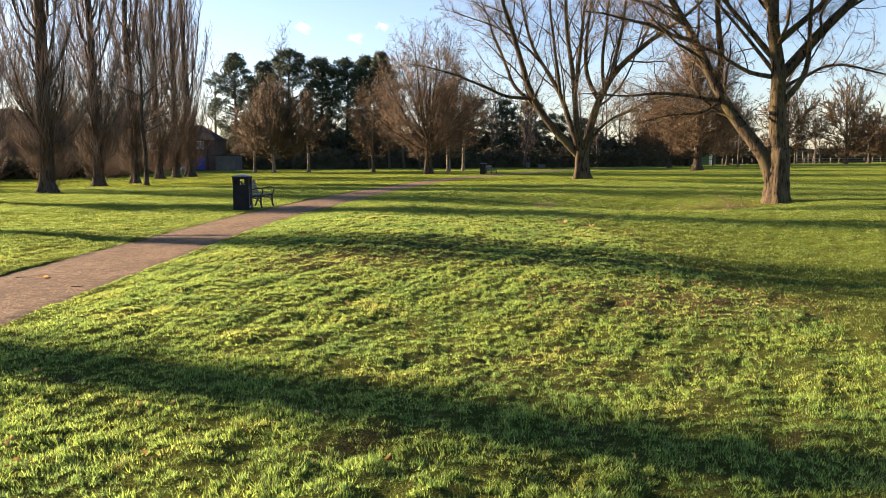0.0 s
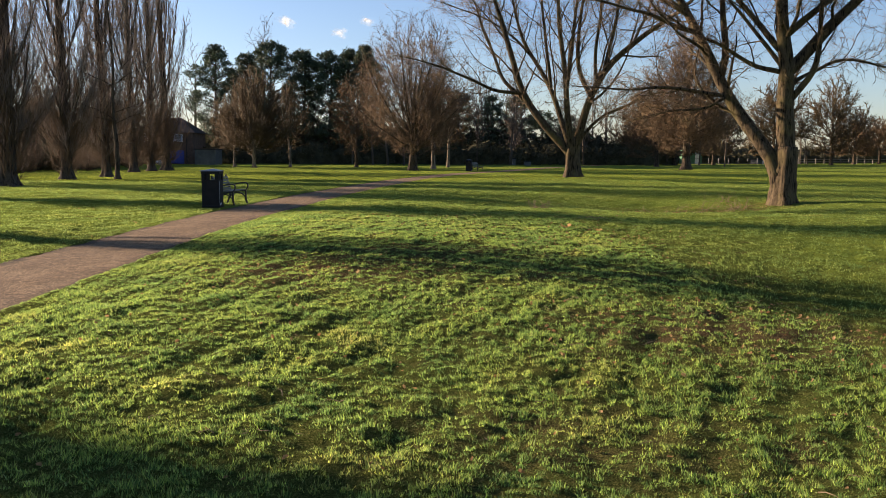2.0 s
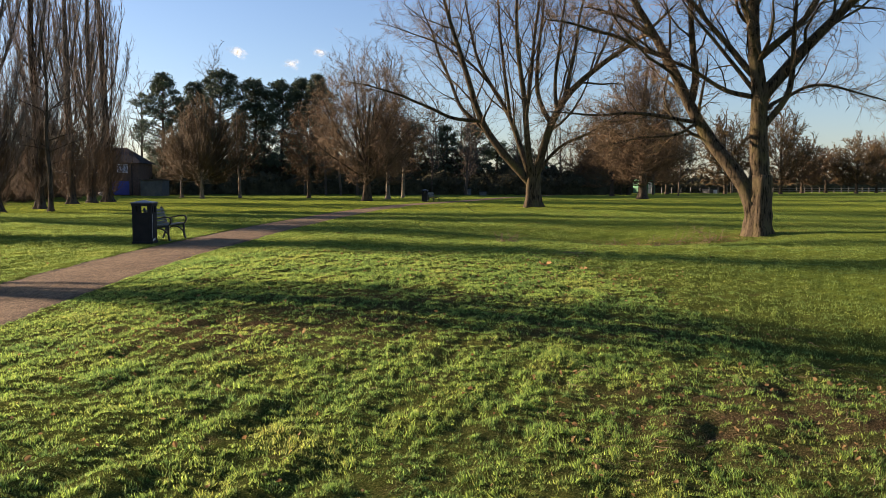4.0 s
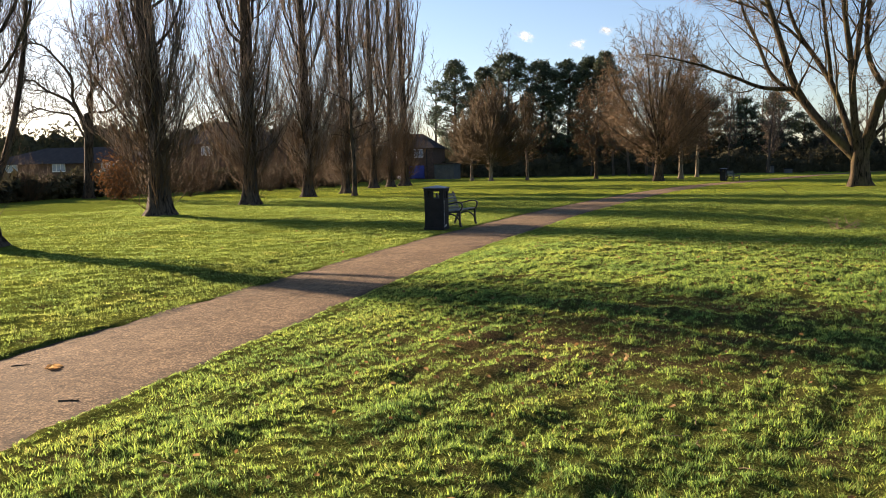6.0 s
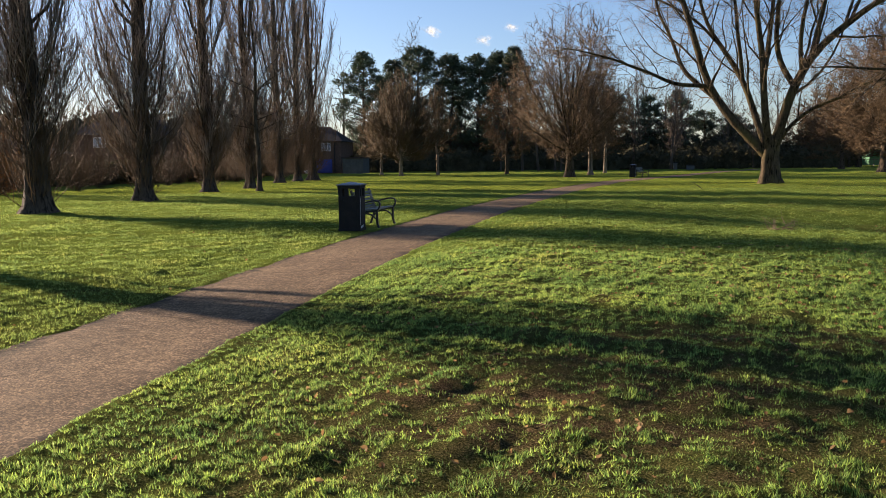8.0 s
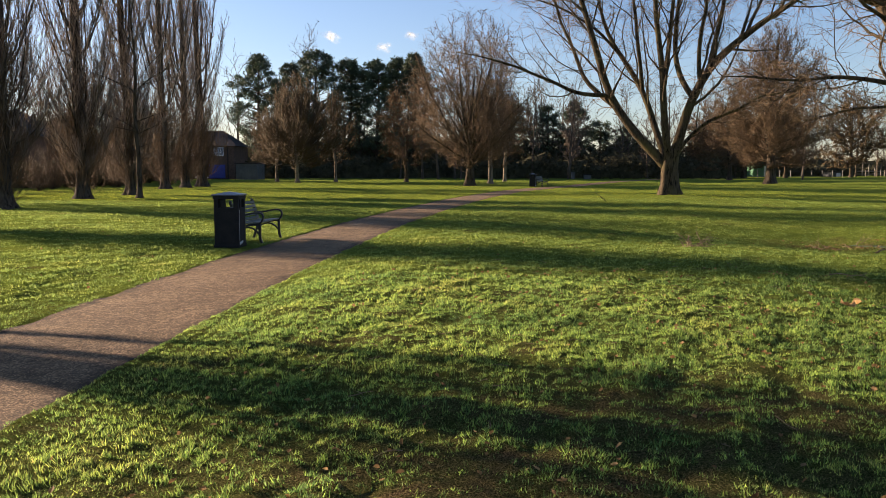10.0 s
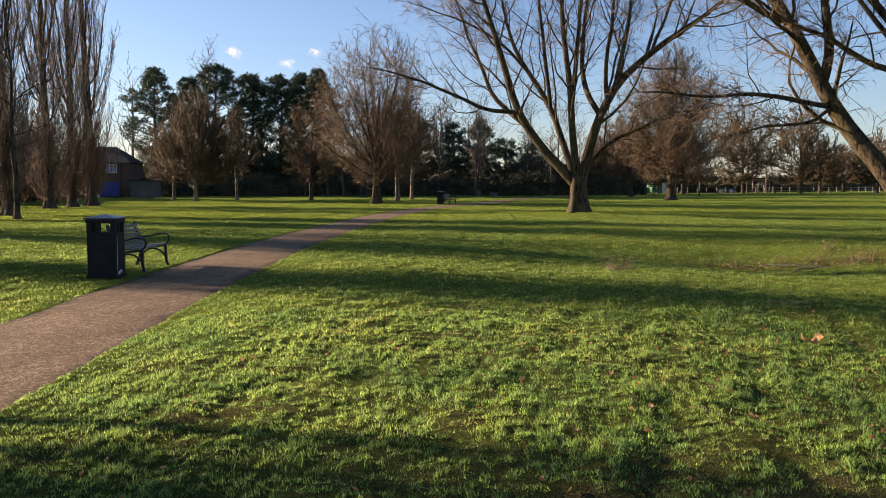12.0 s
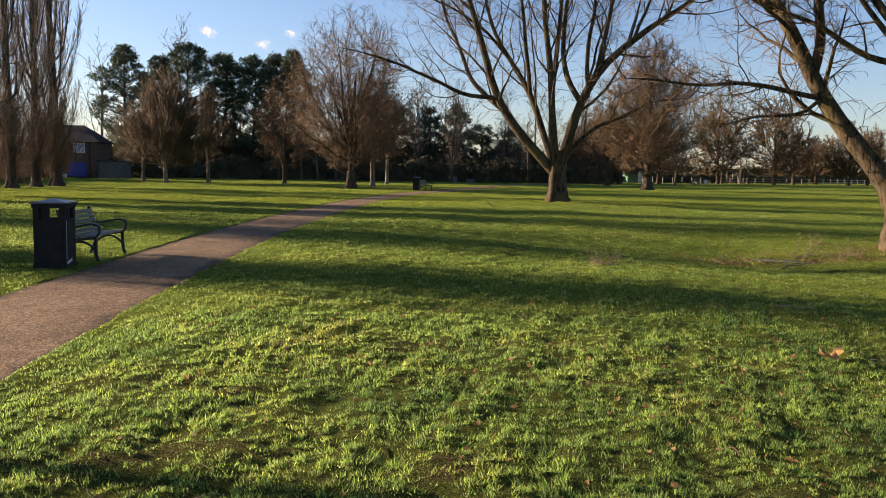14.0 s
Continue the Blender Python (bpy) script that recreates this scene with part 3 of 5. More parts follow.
def poplar(x, y, seed, H=24.0, r=0.4, turn=0.0, shoots=230, tuft=0.5, spread=46, side=False, fine=0.006, twigs=10, low=0, label="tall bare Lombardy poplar with upswept twiggy branches"):
    rng = np.random.default_rng(seed)
    tree = tree_thing("poplar_tree", x, y, label, group="row of poplars", turn=turn)
    v, t, P, R = trunk_mesh(rng, H * 0.18, r, 1.7, top=0.85, lumps=0.12)
    top = P[-1]
    lead = [[top, top + [rng.normal(0, 0.2), rng.normal(0, 0.2), H * 0.3], top + [rng.normal(0, 0.4), rng.normal(0, 0.4), H * 0.8]]]
    TP, TR = limbs_of(rng, lead, [r * 0.88], 0.12, 14, 0.05)
    w = rng.uniform(0.9, 1.1)
    prof = (np.array([2.2, 4.5, 8, 12, 16, 20, H]), np.array([0.9, 1.8, 2.7, 2.9, 2.5, 1.6, 0.15]) * w)
    B1, R1 = aimed(rng, 27, prof, 1.4, H * 0.62, 0.5, 1.05, (0.45, 1.0), 10, 0.12, 0.0105)
    B2, R2 = grow(rng, B1, R1, 17, 0.15, 0.98, 29, 0.32, 4, 0.5, 1.5, 0.25, 0.2, 0.45, 0.45, fine * 1.3)
    B2, R2 = within(rng, B2, R2, prof)
    B3, R3 = grow(rng, B2, R2, twigs, 0.06, 1.0, 24, 0.5, 3, 0.7, 1.0, 0.28, 0.35, 0.35, 0.5, fine)
    if low:
        skirt = (np.array([2.0, 3.2, 5, 7.5, 9.5]), np.array([1.2, 2.2, 2.7, 2.6, 1.5]))
        Q1, W1 = aimed(rng, low, skirt, 1.2, 5.0, 0.55, 1.1, (0.5, 1.0), 10, 0.14, 0.009)
        Q1[:, :, 1] -= 0.9 * np.linspace(0, 1, 10)[None]
        Q2, W2 = grow(rng, Q1, W1, 11, 0.12, 1.0, 28, 0.4, 3, 0.5, 1.2, 0.3, 0.25, 0.4, 0.4, fine * 1.3)
        Q3, W3 = grow(rng, Q2, W2, 8, 0.08, 1.0, 28, 0.5, 2, 0.7, 0.8, 0.3, 0.4, 0.3, 0.5, fine * 1.15)
        B1, R1 = np.concatenate([B1, Q1]), np.concatenate([R1, W1])
    foot, footR = grow(rng, P[None], R[None] * 1.1, shoots, 0.03, 0.98, spread, tuft, 5, 0.02, 1.7, 0.5, 0.3, 0.1, 0.5, 0.006)
    foot2, foot2R = grow(rng, foot, footR, 8, 0.15, 1.0, 30, 0.5, 2, 0.8, 0.8, 0.35, 0.4, 0.3, 0.4, fine)
    mid_, midR = grow(rng, TP[:, :6], TR[:, :6], shoots // 4, 0.0, 0.9, 40, 0.24, 5, 0.03, 1.7, 0.45, 0.3, 0.2, 0.5, 0.008)
    mid2, mid2R = grow(rng, mid_, midR, 9, 0.15, 1.0, 28, 0.5, 2, 0.8, 0.8, 0.3, 0.4, 0.3, 0.4, fine)
    child("trunk", [(v, t), sweep(TP, TR, 10)], BARK_POPLAR, tree)
    if side:
        LP, LR = limbs_of(rng, [[(0, 0, 0.6), (0.3, 0.55, 1.6), (0.5, 1.0, 3.6), (0.6, 1.2, 7.5)], [(0, 0, 1.4), (0.1, 0.5, 2.6), (0.3, 0.8, 5.5), (0.4, 0.9, 9.5)],
                                [(0, 0, 2.0), (-0.5, -0.2, 3.2), (-1.1, -0.3, 5.6), (-1.7, -0.5, 9.5)], [(0, 0, 3.4), (0.4, -0.3, 4.6), (0.8, -0.4, 6.6), (1.1, -0.6, 11)]], [0.09, 0.08, 0.1, 0.1], 0.2, 10, 0.08)
        S1, T1 = grow(rng, LP, LR, 50, 0.2, 1.0, 26, 0.22, 4, 0.1, 1.2, 0.3, 0.3, 0.3, 0.4, 0.008)
        S2, T2 = grow(rng, S1, T1, 8, 0.15, 1.0, 28, 0.5, 3, 0.8, 0.8, 0.3, 0.4, 0.3, 0.4, 0.006)
        child("side_stem", [sweep(LP, LR, 6), sweep(S1, T1, 3), sweep(S2, T2, 3)], BARK_POPLAR, tree, "slim twiggy stems beside the trunk")
    child("branch", [sweep(B1, R1, 5)], BARK_POPLAR, tree)
    child("crown", [sweep(B2, R2, 3), sweep(B3, R3, 3)] + ([sweep(Q2, W2, 3), sweep(Q3, W3, 3)] if low else []), TWIG_POPLAR, tree, "fine grey-brown bare twigs")
    child("shoot_tuft", [sweep(q, qr, 3) for q, qr in ((foot, footR), (foot2, foot2R), (mid_, midR), (mid2, mid2R))], TWIG_RUSSET, tree, "reddish shoots round the foot")
    return tree


def crown_tree(name, x, y, seed, r, trunk_h, prof, label, barkm, twigm, limbs=40, low=1.5, high=5.0, out=0.9, lift=1.15, reach=(0.5, 0.95), thick=0.012, m=(10, 7, 5), angle=28, up=0.6, droop=0.0,
               fine=0.014, group="", lead=0.9, wig=0.14, lengths=(0.34, 0.5, 0.6), lean=(0, 0)):
    """A bare tree whose limbs fill a crown of a given outline."""
    rng = np.random.default_rng(seed)
    tree = tree_thing(name, x, y, label, group=group, turn=float(rng.uniform(0, 360)))
    prof = (np.array(prof[0], float), np.array(prof[1], float))
    H = prof[0][-1]
    v, t, P, R = trunk_mesh(rng, trunk_h, r, 1.5, lean, 12, 8, 0.85, 0.08)
    stems = [(v, t)]
    if lead:
        top = P[-1]
        TP, TR = limbs_of(rng, [[top, top + [rng.normal(0, 0.3), rng.normal(0, 0.3), (H - trunk_h) * 0.5 * lead], [*rng.normal(0, 0.5, 2), trunk_h + (H - trunk_h) * lead]]], [r * 0.8], 0.1, 10, 0.1)
        stems.append(sweep(TP, TR, 8))
    B1, R1 = aimed(rng, limbs, prof, low, high, out, lift, reach, 9, wig, thick)
    B2, R2 = grow(rng, B1, R1, m[0], 0.18, 0.98, angle, lengths[0], 6, 0.5, up, 0.3, 0.2, 0.4, 0.4, fine * 1.4)
    B2, R2 = within(rng, B2, R2, prof)
    B3, R3 = grow(rng, B2, R2, m[1], 0.1, 1.0, angle * 1.1, lengths[1], 3, 0.6, up * 0.7 + droop, 0.3, 0.3, 0.3, 0.4, fine)
    B3, R3 = within(rng, B3, R3, prof)
    B4, R4 = grow(rng, B3, R3, m[2], 0.1, 1.0, angle * 1.2, lengths[2], 2, 0.7, up * 0.5 + droop, 0.25, 0.4, 0.3, 0.5, fine * 0.8)
    B4, R4 = within(rng, B4, R4, prof)
    child("trunk", stems, barkm, tree)
    child("branch", [sweep(B1, R1, 5)], barkm, tree)
    child("crown", [sweep(B2, R2, 3), sweep(B3, R3, 3), sweep(B4, R4, 3)], twigm, tree)
    return tree


def willow(x, y, seed, trunk_h, r, lines, radii, label, z=None, m=(12, 10, 10), lean=(0, 0), droop=-0.2, twig=0.6, name="willow_tree", barkm=None, twigm=None, r_top=0.9, sprouts=0, flare=1.45, fine=1.0, sway=0.08, turn=0.0):
    """A broad bare tree with chosen main limbs, each a part."""
    rng = np.random.default_rng(seed)
    barkm, twigm = barkm or BARK_WILLOW, twigm or TWIG_WILLOW
    tree = tree_thing(name, x, y, label, z=z, turn=turn)
    v, t, P, R = trunk_mesh(rng, trunk_h, r, flare, lean, 28, 14, r_top, 0.1)
    stems = [(v, t)]
    child("trunk", stems, barkm, tree, "deeply furrowed brown trunk")
    low = [i for i, q in enumerate(lines) if q[0][2] < trunk_h]
    MP, MR = limbs_of(rng, [lines[i] for i in low], [radii[i] for i in low], 0.09, 19, sway)
    forks = [i for i in range(len(lines)) if i not in low]
    joint = []
    for i in forks:
        q = MP.reshape(-1, 3)
        near = q[np.argmin(np.linalg.norm(q - np.array(lines[i][0]), axis=1))]
        joint.append([tuple(near)] + list(lines[i][1:]))
    LP, LR = MP, MR
    if forks:
        SP, SR = limbs_of(rng, joint, [radii[i] for i in forks], 0.1, 19, sway)
        LP, LR = np.concatenate([MP, SP]), np.concatenate([MR, SR])
    for i in range(len(LP)):
        child("limb", [sweep(LP[i:i + 1], LR[i:i + 1], 9)], barkm, tree)
    B1, R1 = grow(rng, LP, LR, m[0], 0.22, 0.98, 36, 0.42, 9, 0.36, 0.8, 0.5, 0.15, 0.45, 0.45, 0.016 * fine)
    B2, R2 = grow(rng, np.concatenate([B1, LP[:, 10:]]), np.concatenate([R1, LR[:, 10:]]), m[1], 0.12, 1.0, 44, 0.42, 6, 0.45, 0.2, 0.5, 0.2, 0.4, 0.45, 0.01 * fine)
    B3, R3 = grow(rng, B2, R2, m[2], 0.08, 1.0, 40, twig, 2, 0.6, droop, 0.3, 0.35, 0.3, 0.5, 0.0065 * fine)
    short = []
    if sprouts:
        S1, T1 = grow(rng, LP[:, :13], LR[:, :13], sprouts, 0.34, 1.0, 75, 0.17, 6, 0.06, -0.2, 0.9, 0.35, 0.2, 0.6, 0.013)
        S2, T2 = grow(rng, S1, T1, 5, 0.2, 1.0, 50, 0.5, 3, 0.7, -0.5, 0.6, 0.4, 0.3, 0.5, 0.008)
        short = [sweep(S1, T1, 3), sweep(S2, T2, 3)]
    child("branch", [sweep(B1, R1, 5)] + short, barkm, tree)
    child("crown", [sweep(B2, R2, 3), sweep(B3, R3, 3)], twigm, tree, "fine bare twigs")
    return tree


def slips(rng, centres, size, per, width=0.25, flat=1.0):
    """Clusters of small pointed leaves round the given points."""
    n = len(centres) * per
    c = np.repeat(centres, per, 0)
    d = unit(rng.normal(0, 1, (n, 3)) * [1, 1, flat])
    s = unit(np.cross(d, rng.normal(0, 1, (n, 3))))
    L = (size * rng.uniform(0.6, 1.4, n))[:, None]
    o = c + d * L * 0.15
    v = np.stack([o - s * L * width / 2, o + s * L * width / 2, o + d * L], 1).reshape(-1, 3)
    return v, np.arange(3 * n).reshape(-1, 3)


def pine(x, y, seed, H, width, label, first=0.3, clumps=75, group="dark pines behind the park"):
    """A pine: a bare stem and tufted plates of needles at the ends of its branches."""
    rng = np.random.default_rng(seed)
    tree = tree_thing("pine_tree", x, y, label, group=group)
    v, t, P, R = trunk_mesh(rng, H * 0.3, 0.3, 1.3, sides=10, k=6)
    top = P[-1]
    TP, TR = limbs_of(rng, [[top, top + [rng.normal(0, 0.3), 0, H * 0.35], top + [rng.normal(0, 0.3), 0, H * 0.67]]], [0.26], 0.15, 10, 0.05)
    u = np.sort(rng.uniform(0, 1, clumps) ** 0.8)
    z = H * (first + (1 - first) * u) - 0.3
    a = np.arange(clumps) * 2.399 + rng.uniform(-0.6, 0.6, clumps)
    ragged = 1 + 0.22 * np.sin(u * 17 + seed) + 0.2 * np.sin(a * 2 + u * 9 + seed)
    rad = width / 2 * np.interp(u, (0, 0.12, 0.45, 0.75, 0.92, 1), (0.6, 1.0, 0.95, 0.75, 0.5, 0.1)) * ragged * rng.uniform(0.3, 1.0, clumps) ** 0.6
    size = rng.uniform(0.55, 1.2, clumps) * (0.6 + 0.4 * width / 8)
    C = np.stack([rad * np.cos(a), rad * np.sin(a), z], 1)
    s0 = np.stack([0 * a, 0 * a, np.maximum(z - 0.25 * rad - 0.4, 1)], 1)
    f = np.linspace(0, 1, 4)[None, :, None]
    B1 = s0[:, None] * (1 - f) + C[:, None] * f + rng.normal(0, 0.08, (clumps, 4, 3)) * f
    per = 130
    c = np.repeat(C, per, 0)
    d = unit(rng.normal(0, 1, (len(c), 3)))
    c = c + d * rng.uniform(0, 1, (len(c), 1)) ** 0.5 * np.repeat(size, per)[:, None] * [1.0, 1.0, 0.6]
    child("trunk", [(v, t), sweep(TP, TR, 8)], BARK_GREY, tree)
    child("branch", [sweep(B1, np.linspace(0.07, 0.02, 4)[None].repeat(clumps, 0), 4)], BARK_GREY, tree)
    child("crown", [slips(rng, c, 0.36, 1, 0.4, 0.8)], NEEDLES, tree, "dense dark green needles", False)
    return tree


for px, py, sd, h, r in ((-11.1, 11.25, 11, 23, 0.38), (-14.1, 21.6, 12, 24, 0.3), (-16.8, 33.4, 13, 24, 0.38), (-17.6, 42.9, 14, 25, 0.36), (-18.9, 53.8, 15, 23, 0.32),
                         (-18.2, 59.0, 16, 23, 0.28), (-20.0, 71.5, 17, 24, 0.3), (-19.8, 76.0, 18, 22, 0.3), (-19.3, 79.2, 19, 24, 0.36)):
    poplar(px, py, sd, h, r, shoots=230 if py < 15 else 120 if py < 30 else 210, tuft=0.55 if py < 15 else 0.5 if py < 30 else 0.75, spread=26 if py < 30 else 44, side=15 < py < 30, fine=0.0075 if py < 30 else 0.0095 if py < 50 else 0.0105 if py < 70 else 0.014, twigs=10 if 20 < py < 65 else 7, low=40 if 30 < py < 65 else 0)
crown_tree("slim_tree", -15.8, 53.5, 31, 0.15, 2.0, ((2.0, 4, 8, 12.5), (2.0, 3.4, 2.6, 0.3)), "slender bare young tree with wide level branches beside the poplars", BARK_GREY, TWIG_GREY,
           22, 1.8, 11, 1.0, 0.8, (0.6, 1.0), 0.012, (6, 5, 4), 45, 0.2, fine=0.009)

# the two broad willows
willow(12.1, 52.6, 41, 2.5, 0.45,
       [[(0, 0, 1.3), (-0.5, 0, 2.0), (-1.08, -0.1, 2.4), (-1.79, -0.2, 3.3), (-2.5, -0.3, 4.43), (-3.2, -0.4, 5.28), (-3.5, -0.5, 6.7), (-3.92, -0.7, 7.84), (-5.0, -0.9, 11.5), (-6.2, -1.1, 15)],
        [(0, 0, 1.3), (-0.25, 0.3, 2.3), (-0.5, 0.6, 2.9), (-1.08, 0.9, 4.15), (-1.5, 1.1, 5.6), (-1.93, 1.4, 6.4), (-2.8, 1.8, 7.55), (-3.35, 2.0, 8.3), (-4.2, 2.6, 11), (-4.8, 3.0, 14)],
        [(0, 0, 1.3), (-0.1, -0.3, 2.3), (-0.2, -0.5, 2.9), (-0.45, -0.8, 4.7), (-0.5, -1.1, 6.4), (-0.74, -1.5, 8.1), (-1.0, -2.2, 12), (-1.0, -2.7, 16)],
        [(0, 0, 1.3), (0.15, 0, 2.2), (0.34, -0.1, 2.8), (0.62, -0.2, 4.15), (0.9, -0.3, 4.86), (1.48, -0.4, 6.3), (2.04, -0.5, 7.1), (3.2, -0.7, 7.8), (4.0, -0.8, 8.35), (6.4, -1.0, 10), (8.4, -1.2, 12)],
        [(0, 0, 1.2), (0.2, -0.1, 1.9), (0.45, -0.2, 2.4), (1.2, -0.4, 3.3), (2.04, -0.7, 3.86), (3.2, -1.0, 4.2), (4.0, -1.2, 4.86), (6.5, -1.5, 5.3)],
        [(-2.5, -0.3, 4.3), (-3.35, 0.1, 5.0), (-4.5, 0.5, 6.0), (-4.9, 0.8, 7.0), (-5.3, 1.0, 8.0), (-6.5, 1.4, 11), (-7.5, 1.6, 13)],
        [(-3.2, -0.4, 5.0), (-4.8, -0.8, 5.4), (-6.2, -1.2, 6.0), (-7.3, -1.6, 6.5), (-9.5, -2.2, 7.2), (-11, -2.6, 7.4)],
        [(-1.5, 1.1, 5.6), (-1.7, 0.7, 7.3), (-1.8, 0.5, 8.1), (-2.2, 0.2, 11.5), (-2.6, 0.0, 15.5)],
        [(-0.45, -0.9, 5.3), (-0.23, -0.4, 7.0), (-0.14, 0.0, 8.1), (0.1, 0.8, 12), (0.3, 1.4, 16.3)],
        [(0.9, -0.3, 4.86), (0.25, 0.4, 6.1), (0.06, 0.8, 7.55), (-0.06, 1.1, 8.4), (0.4, 1.8, 12), (0.6, 2.4, 15.5)],
        [(1.4, -0.4, 6.1), (1.4, -0.9, 7.3), (1.25, -1.2, 8.3), (1.8, -1.8, 12), (2.0, -2.2, 15)],
        [(1.8, -0.5, 6.8), (2.0, 0.2, 8.1), (2.8, 0.9, 12), (3.4, 1.4, 15.5)],
        [(-2.6, 1.7, 7.4), (-4.2, 1.4, 9.0), (-6.6, 1.2, 10.6), (-9.4, 1.0, 11.4)],
        [(3.2, -0.7, 7.8), (4.2, 0.2, 9.6), (4.9, 0.8, 12), (5.6, 1.2, 14.5)]],
       [0.27, 0.2, 0.21, 0.28, 0.12, 0.14, 0.12, 0.12, 0.14, 0.16, 0.12, 0.14, 0.09, 0.09], "broad bare willow with many rising limbs", z=0.2, m=(14, 9, 9), sprouts=14, turn=-17.5)
willow(15.1, 31.65, 42, 2.0, 0.44,
       [[(-0.12, 0.0, 0.3), (-0.25, 0.1, 1.2), (-0.7, 0.4, 2.0), (-1.08, 0.79, 2.78), (-1.66, 1.35, 4.16), (-2.08, 1.45, 4.98), (-2.7, 1.98, 6.34), (-3.3, 2.49, 7.67), (-3.88, 2.9, 9.02), (-4.54, 3.65, 11.46)],
        [(0.05, 0.0, 0.88), (0.03, 0.0, 2.33), (-0.07, 0.0, 3.77), (-0.02, 0.0, 4.93), (-0.26, 0.1, 6.28), (-0.18, 0.2, 8.59), (-0.25, 0.3, 12.55)],
        [(-1.79, 1.4, 4.36), (-1.84, 1.4, 5.6), (-2.01, 1.7, 7.73), (-1.99, 1.8, 9.03), (-1.93, 2.48, 12.05)],
        [(-0.02, 0.0, 4.83), (0.73, -0.19, 5.67), (1.47, -0.48, 6.62), (2.25, -0.77, 7.34), (4.17, -1.16, 9.07), (5.72, -1.35, 10.23)],
        [(1.19, -0.39, 6.28), (1.76, -0.29, 7.72), (2.34, -0.19, 9.65), (2.82, 0.0, 12.06)],
        [(0.03, -0.1, 3.39), (0.67, -0.48, 4.64), (0.83, -0.58, 6.09), (0.7, -0.67, 7.72), (0.8, -0.67, 10.13)],
        [(-0.07, 0.1, 4.74), (-1.09, 0.48, 4.93), (-2.19, 0.87, 5.7), (-3.34, 1.25, 6.38), (-4.89, 1.54, 7.34)],
        [(-0.16, 0.1, 5.6), (-0.91, 0.39, 6.28), (-1.58, 0.67, 7.15), (-2.48, 1.06, 8.4), (-3.34, 1.35, 10.23)],
        [(-0.26, 0.1, 6.28), (-0.84, -0.39, 7.53), (-1.42, -0.67, 8.59), (-1.99, -0.96, 11.1)],
        [(-1.66, 1.35, 4.21), (-3.06, 0.95, 4.11), (-4.87, 0.45, 4.16), (-6.67, 0.05, 3.96), (-8.28, -0.35, 4.26)],
        [(-1.56, 1.25, 3.96), (-2.66, 0.75, 3.56), (-4.47, 0.25, 3.26), (-6.07, -0.35, 2.85)],
        [(-2.65, 2.0, 6.24), (-4.07, 1.4, 6.65), (-5.91, 0.8, 7.16), (-7.95, 0.3, 7.27)],
        [(0.03, 0.1, 4.06), (1.76, 0.48, 5.22), (3.6, 0.58, 5.31), (5.72, 0.39, 4.45)],
        [(-3.06, 2.1, 7.06), (-4.29, 2.4, 7.87), (-5.92, 2.6, 8.28)]],
       [0.3, 0.37, 0.15, 0.24, 0.14, 0.13, 0.1, 0.13, 0.15, 0.08, 0.06, 0.1, 0.08, 0.09], "gnarled bare willow with a leaning mossy limb", z=-0.06, lean=(0.05, 0), m=(11, 9, 8), sprouts=28, flare=1.22)

# the trees round the far edge of the grass
crown_tree("maple_tree", 3.5, 84, 51, 0.42, 1.5, ((1.6, 4, 7, 10.5, 13.5, 15.4, 16.0), (3.4, 7.0, 8.0, 7.4, 5.4, 2.8, 0.8)), "spreading bare tree with rising limbs and a dense rounded crown", BARK_GREY, TWIG_BROWN,
           52, 0.9, 5.5, 0.85, 0.95, (0.4, 1.0), 0.011, (10, 8, 5), 42, 0.3, fine=0.021, lead=0.6)
crown_tree("small_tree", 6.2, 94, 52, 0.24, 2.6, ((2.4, 5, 8, 11, 13), (2.2, 4.6, 4.6, 3.0, 0.4)), "small bare tree with a pale trunk", BARK_PALE, TWIG_RUSSET,
           28, 2.2, 8, 0.9, 0.8, (0.4, 1.0), 0.009, (9, 7, 4), 36, 0.1, -0.8, 0.024, "small pale-stemmed trees")
crown_tree("small_tree", 9.0, 107, 53, 0.2, 2.6, ((2.2, 5, 8, 10, 11.5), (2.0, 4.4, 4.2, 2.6, 0.4)), "small bare tree with a pale trunk", BARK_PALE, TWIG_RUSSET,
           26, 2.2, 7, 0.9, 0.8, (0.4, 1.0), 0.009, (8, 7, 4), 36, 0.1, -0.8, 0.026, "small pale-stemmed trees")
crown_tree("small_tree", -2.6, 103, 59, 0.22, 1.8, ((1.4, 4, 7, 10, 12), (3.0, 5.4, 5.2, 3.2, 0.4)), "low spreading russet tree with hanging twigs before the pines", BARK_GREY, TWIG_RUSSET,
           32, 1.6, 8, 0.9, 0.75, (0.4, 1.0), 0.009, (9, 8, 4), 36, 0.1, -0.9, 0.025, "small pale-stemmed trees")
crown_tree("hornbeam_tree", -14.2, 98, 54, 0.22, 1.9, ((1.4, 2.4, 4.2, 6.2, 8.4, 10.4, 12.0), (2.4, 4.8, 5.9, 5.5, 4.2, 2.4, 0.3)), "dense russet upright-oval tree without leaves", BARK_PALE, TWIG_OLIVE,
           72, 1.5, 5.0, 0.75, 1.15, (0.25, 1.0), 0.007, (9, 8, 4), 24, 0.7, 0.0, 0.027, wig=0.08, lengths=(0.36, 0.55, 0.7))
crown_tree("small_tree", -17.4, 104, 55, 0.18, 1.8, ((1.4, 3, 5, 7.5, 9.5), (1.8, 3.6, 4.0, 2.8, 0.3)), "small russet bare tree beside the hornbeam", BARK_PALE, TWIG_OLIVE,
           38, 1.6, 5, 0.75, 1.1, (0.3, 1.0), 0.008, (8, 7, 4), 26, 0.6, 0.0, 0.025, "small pale-stemmed trees")
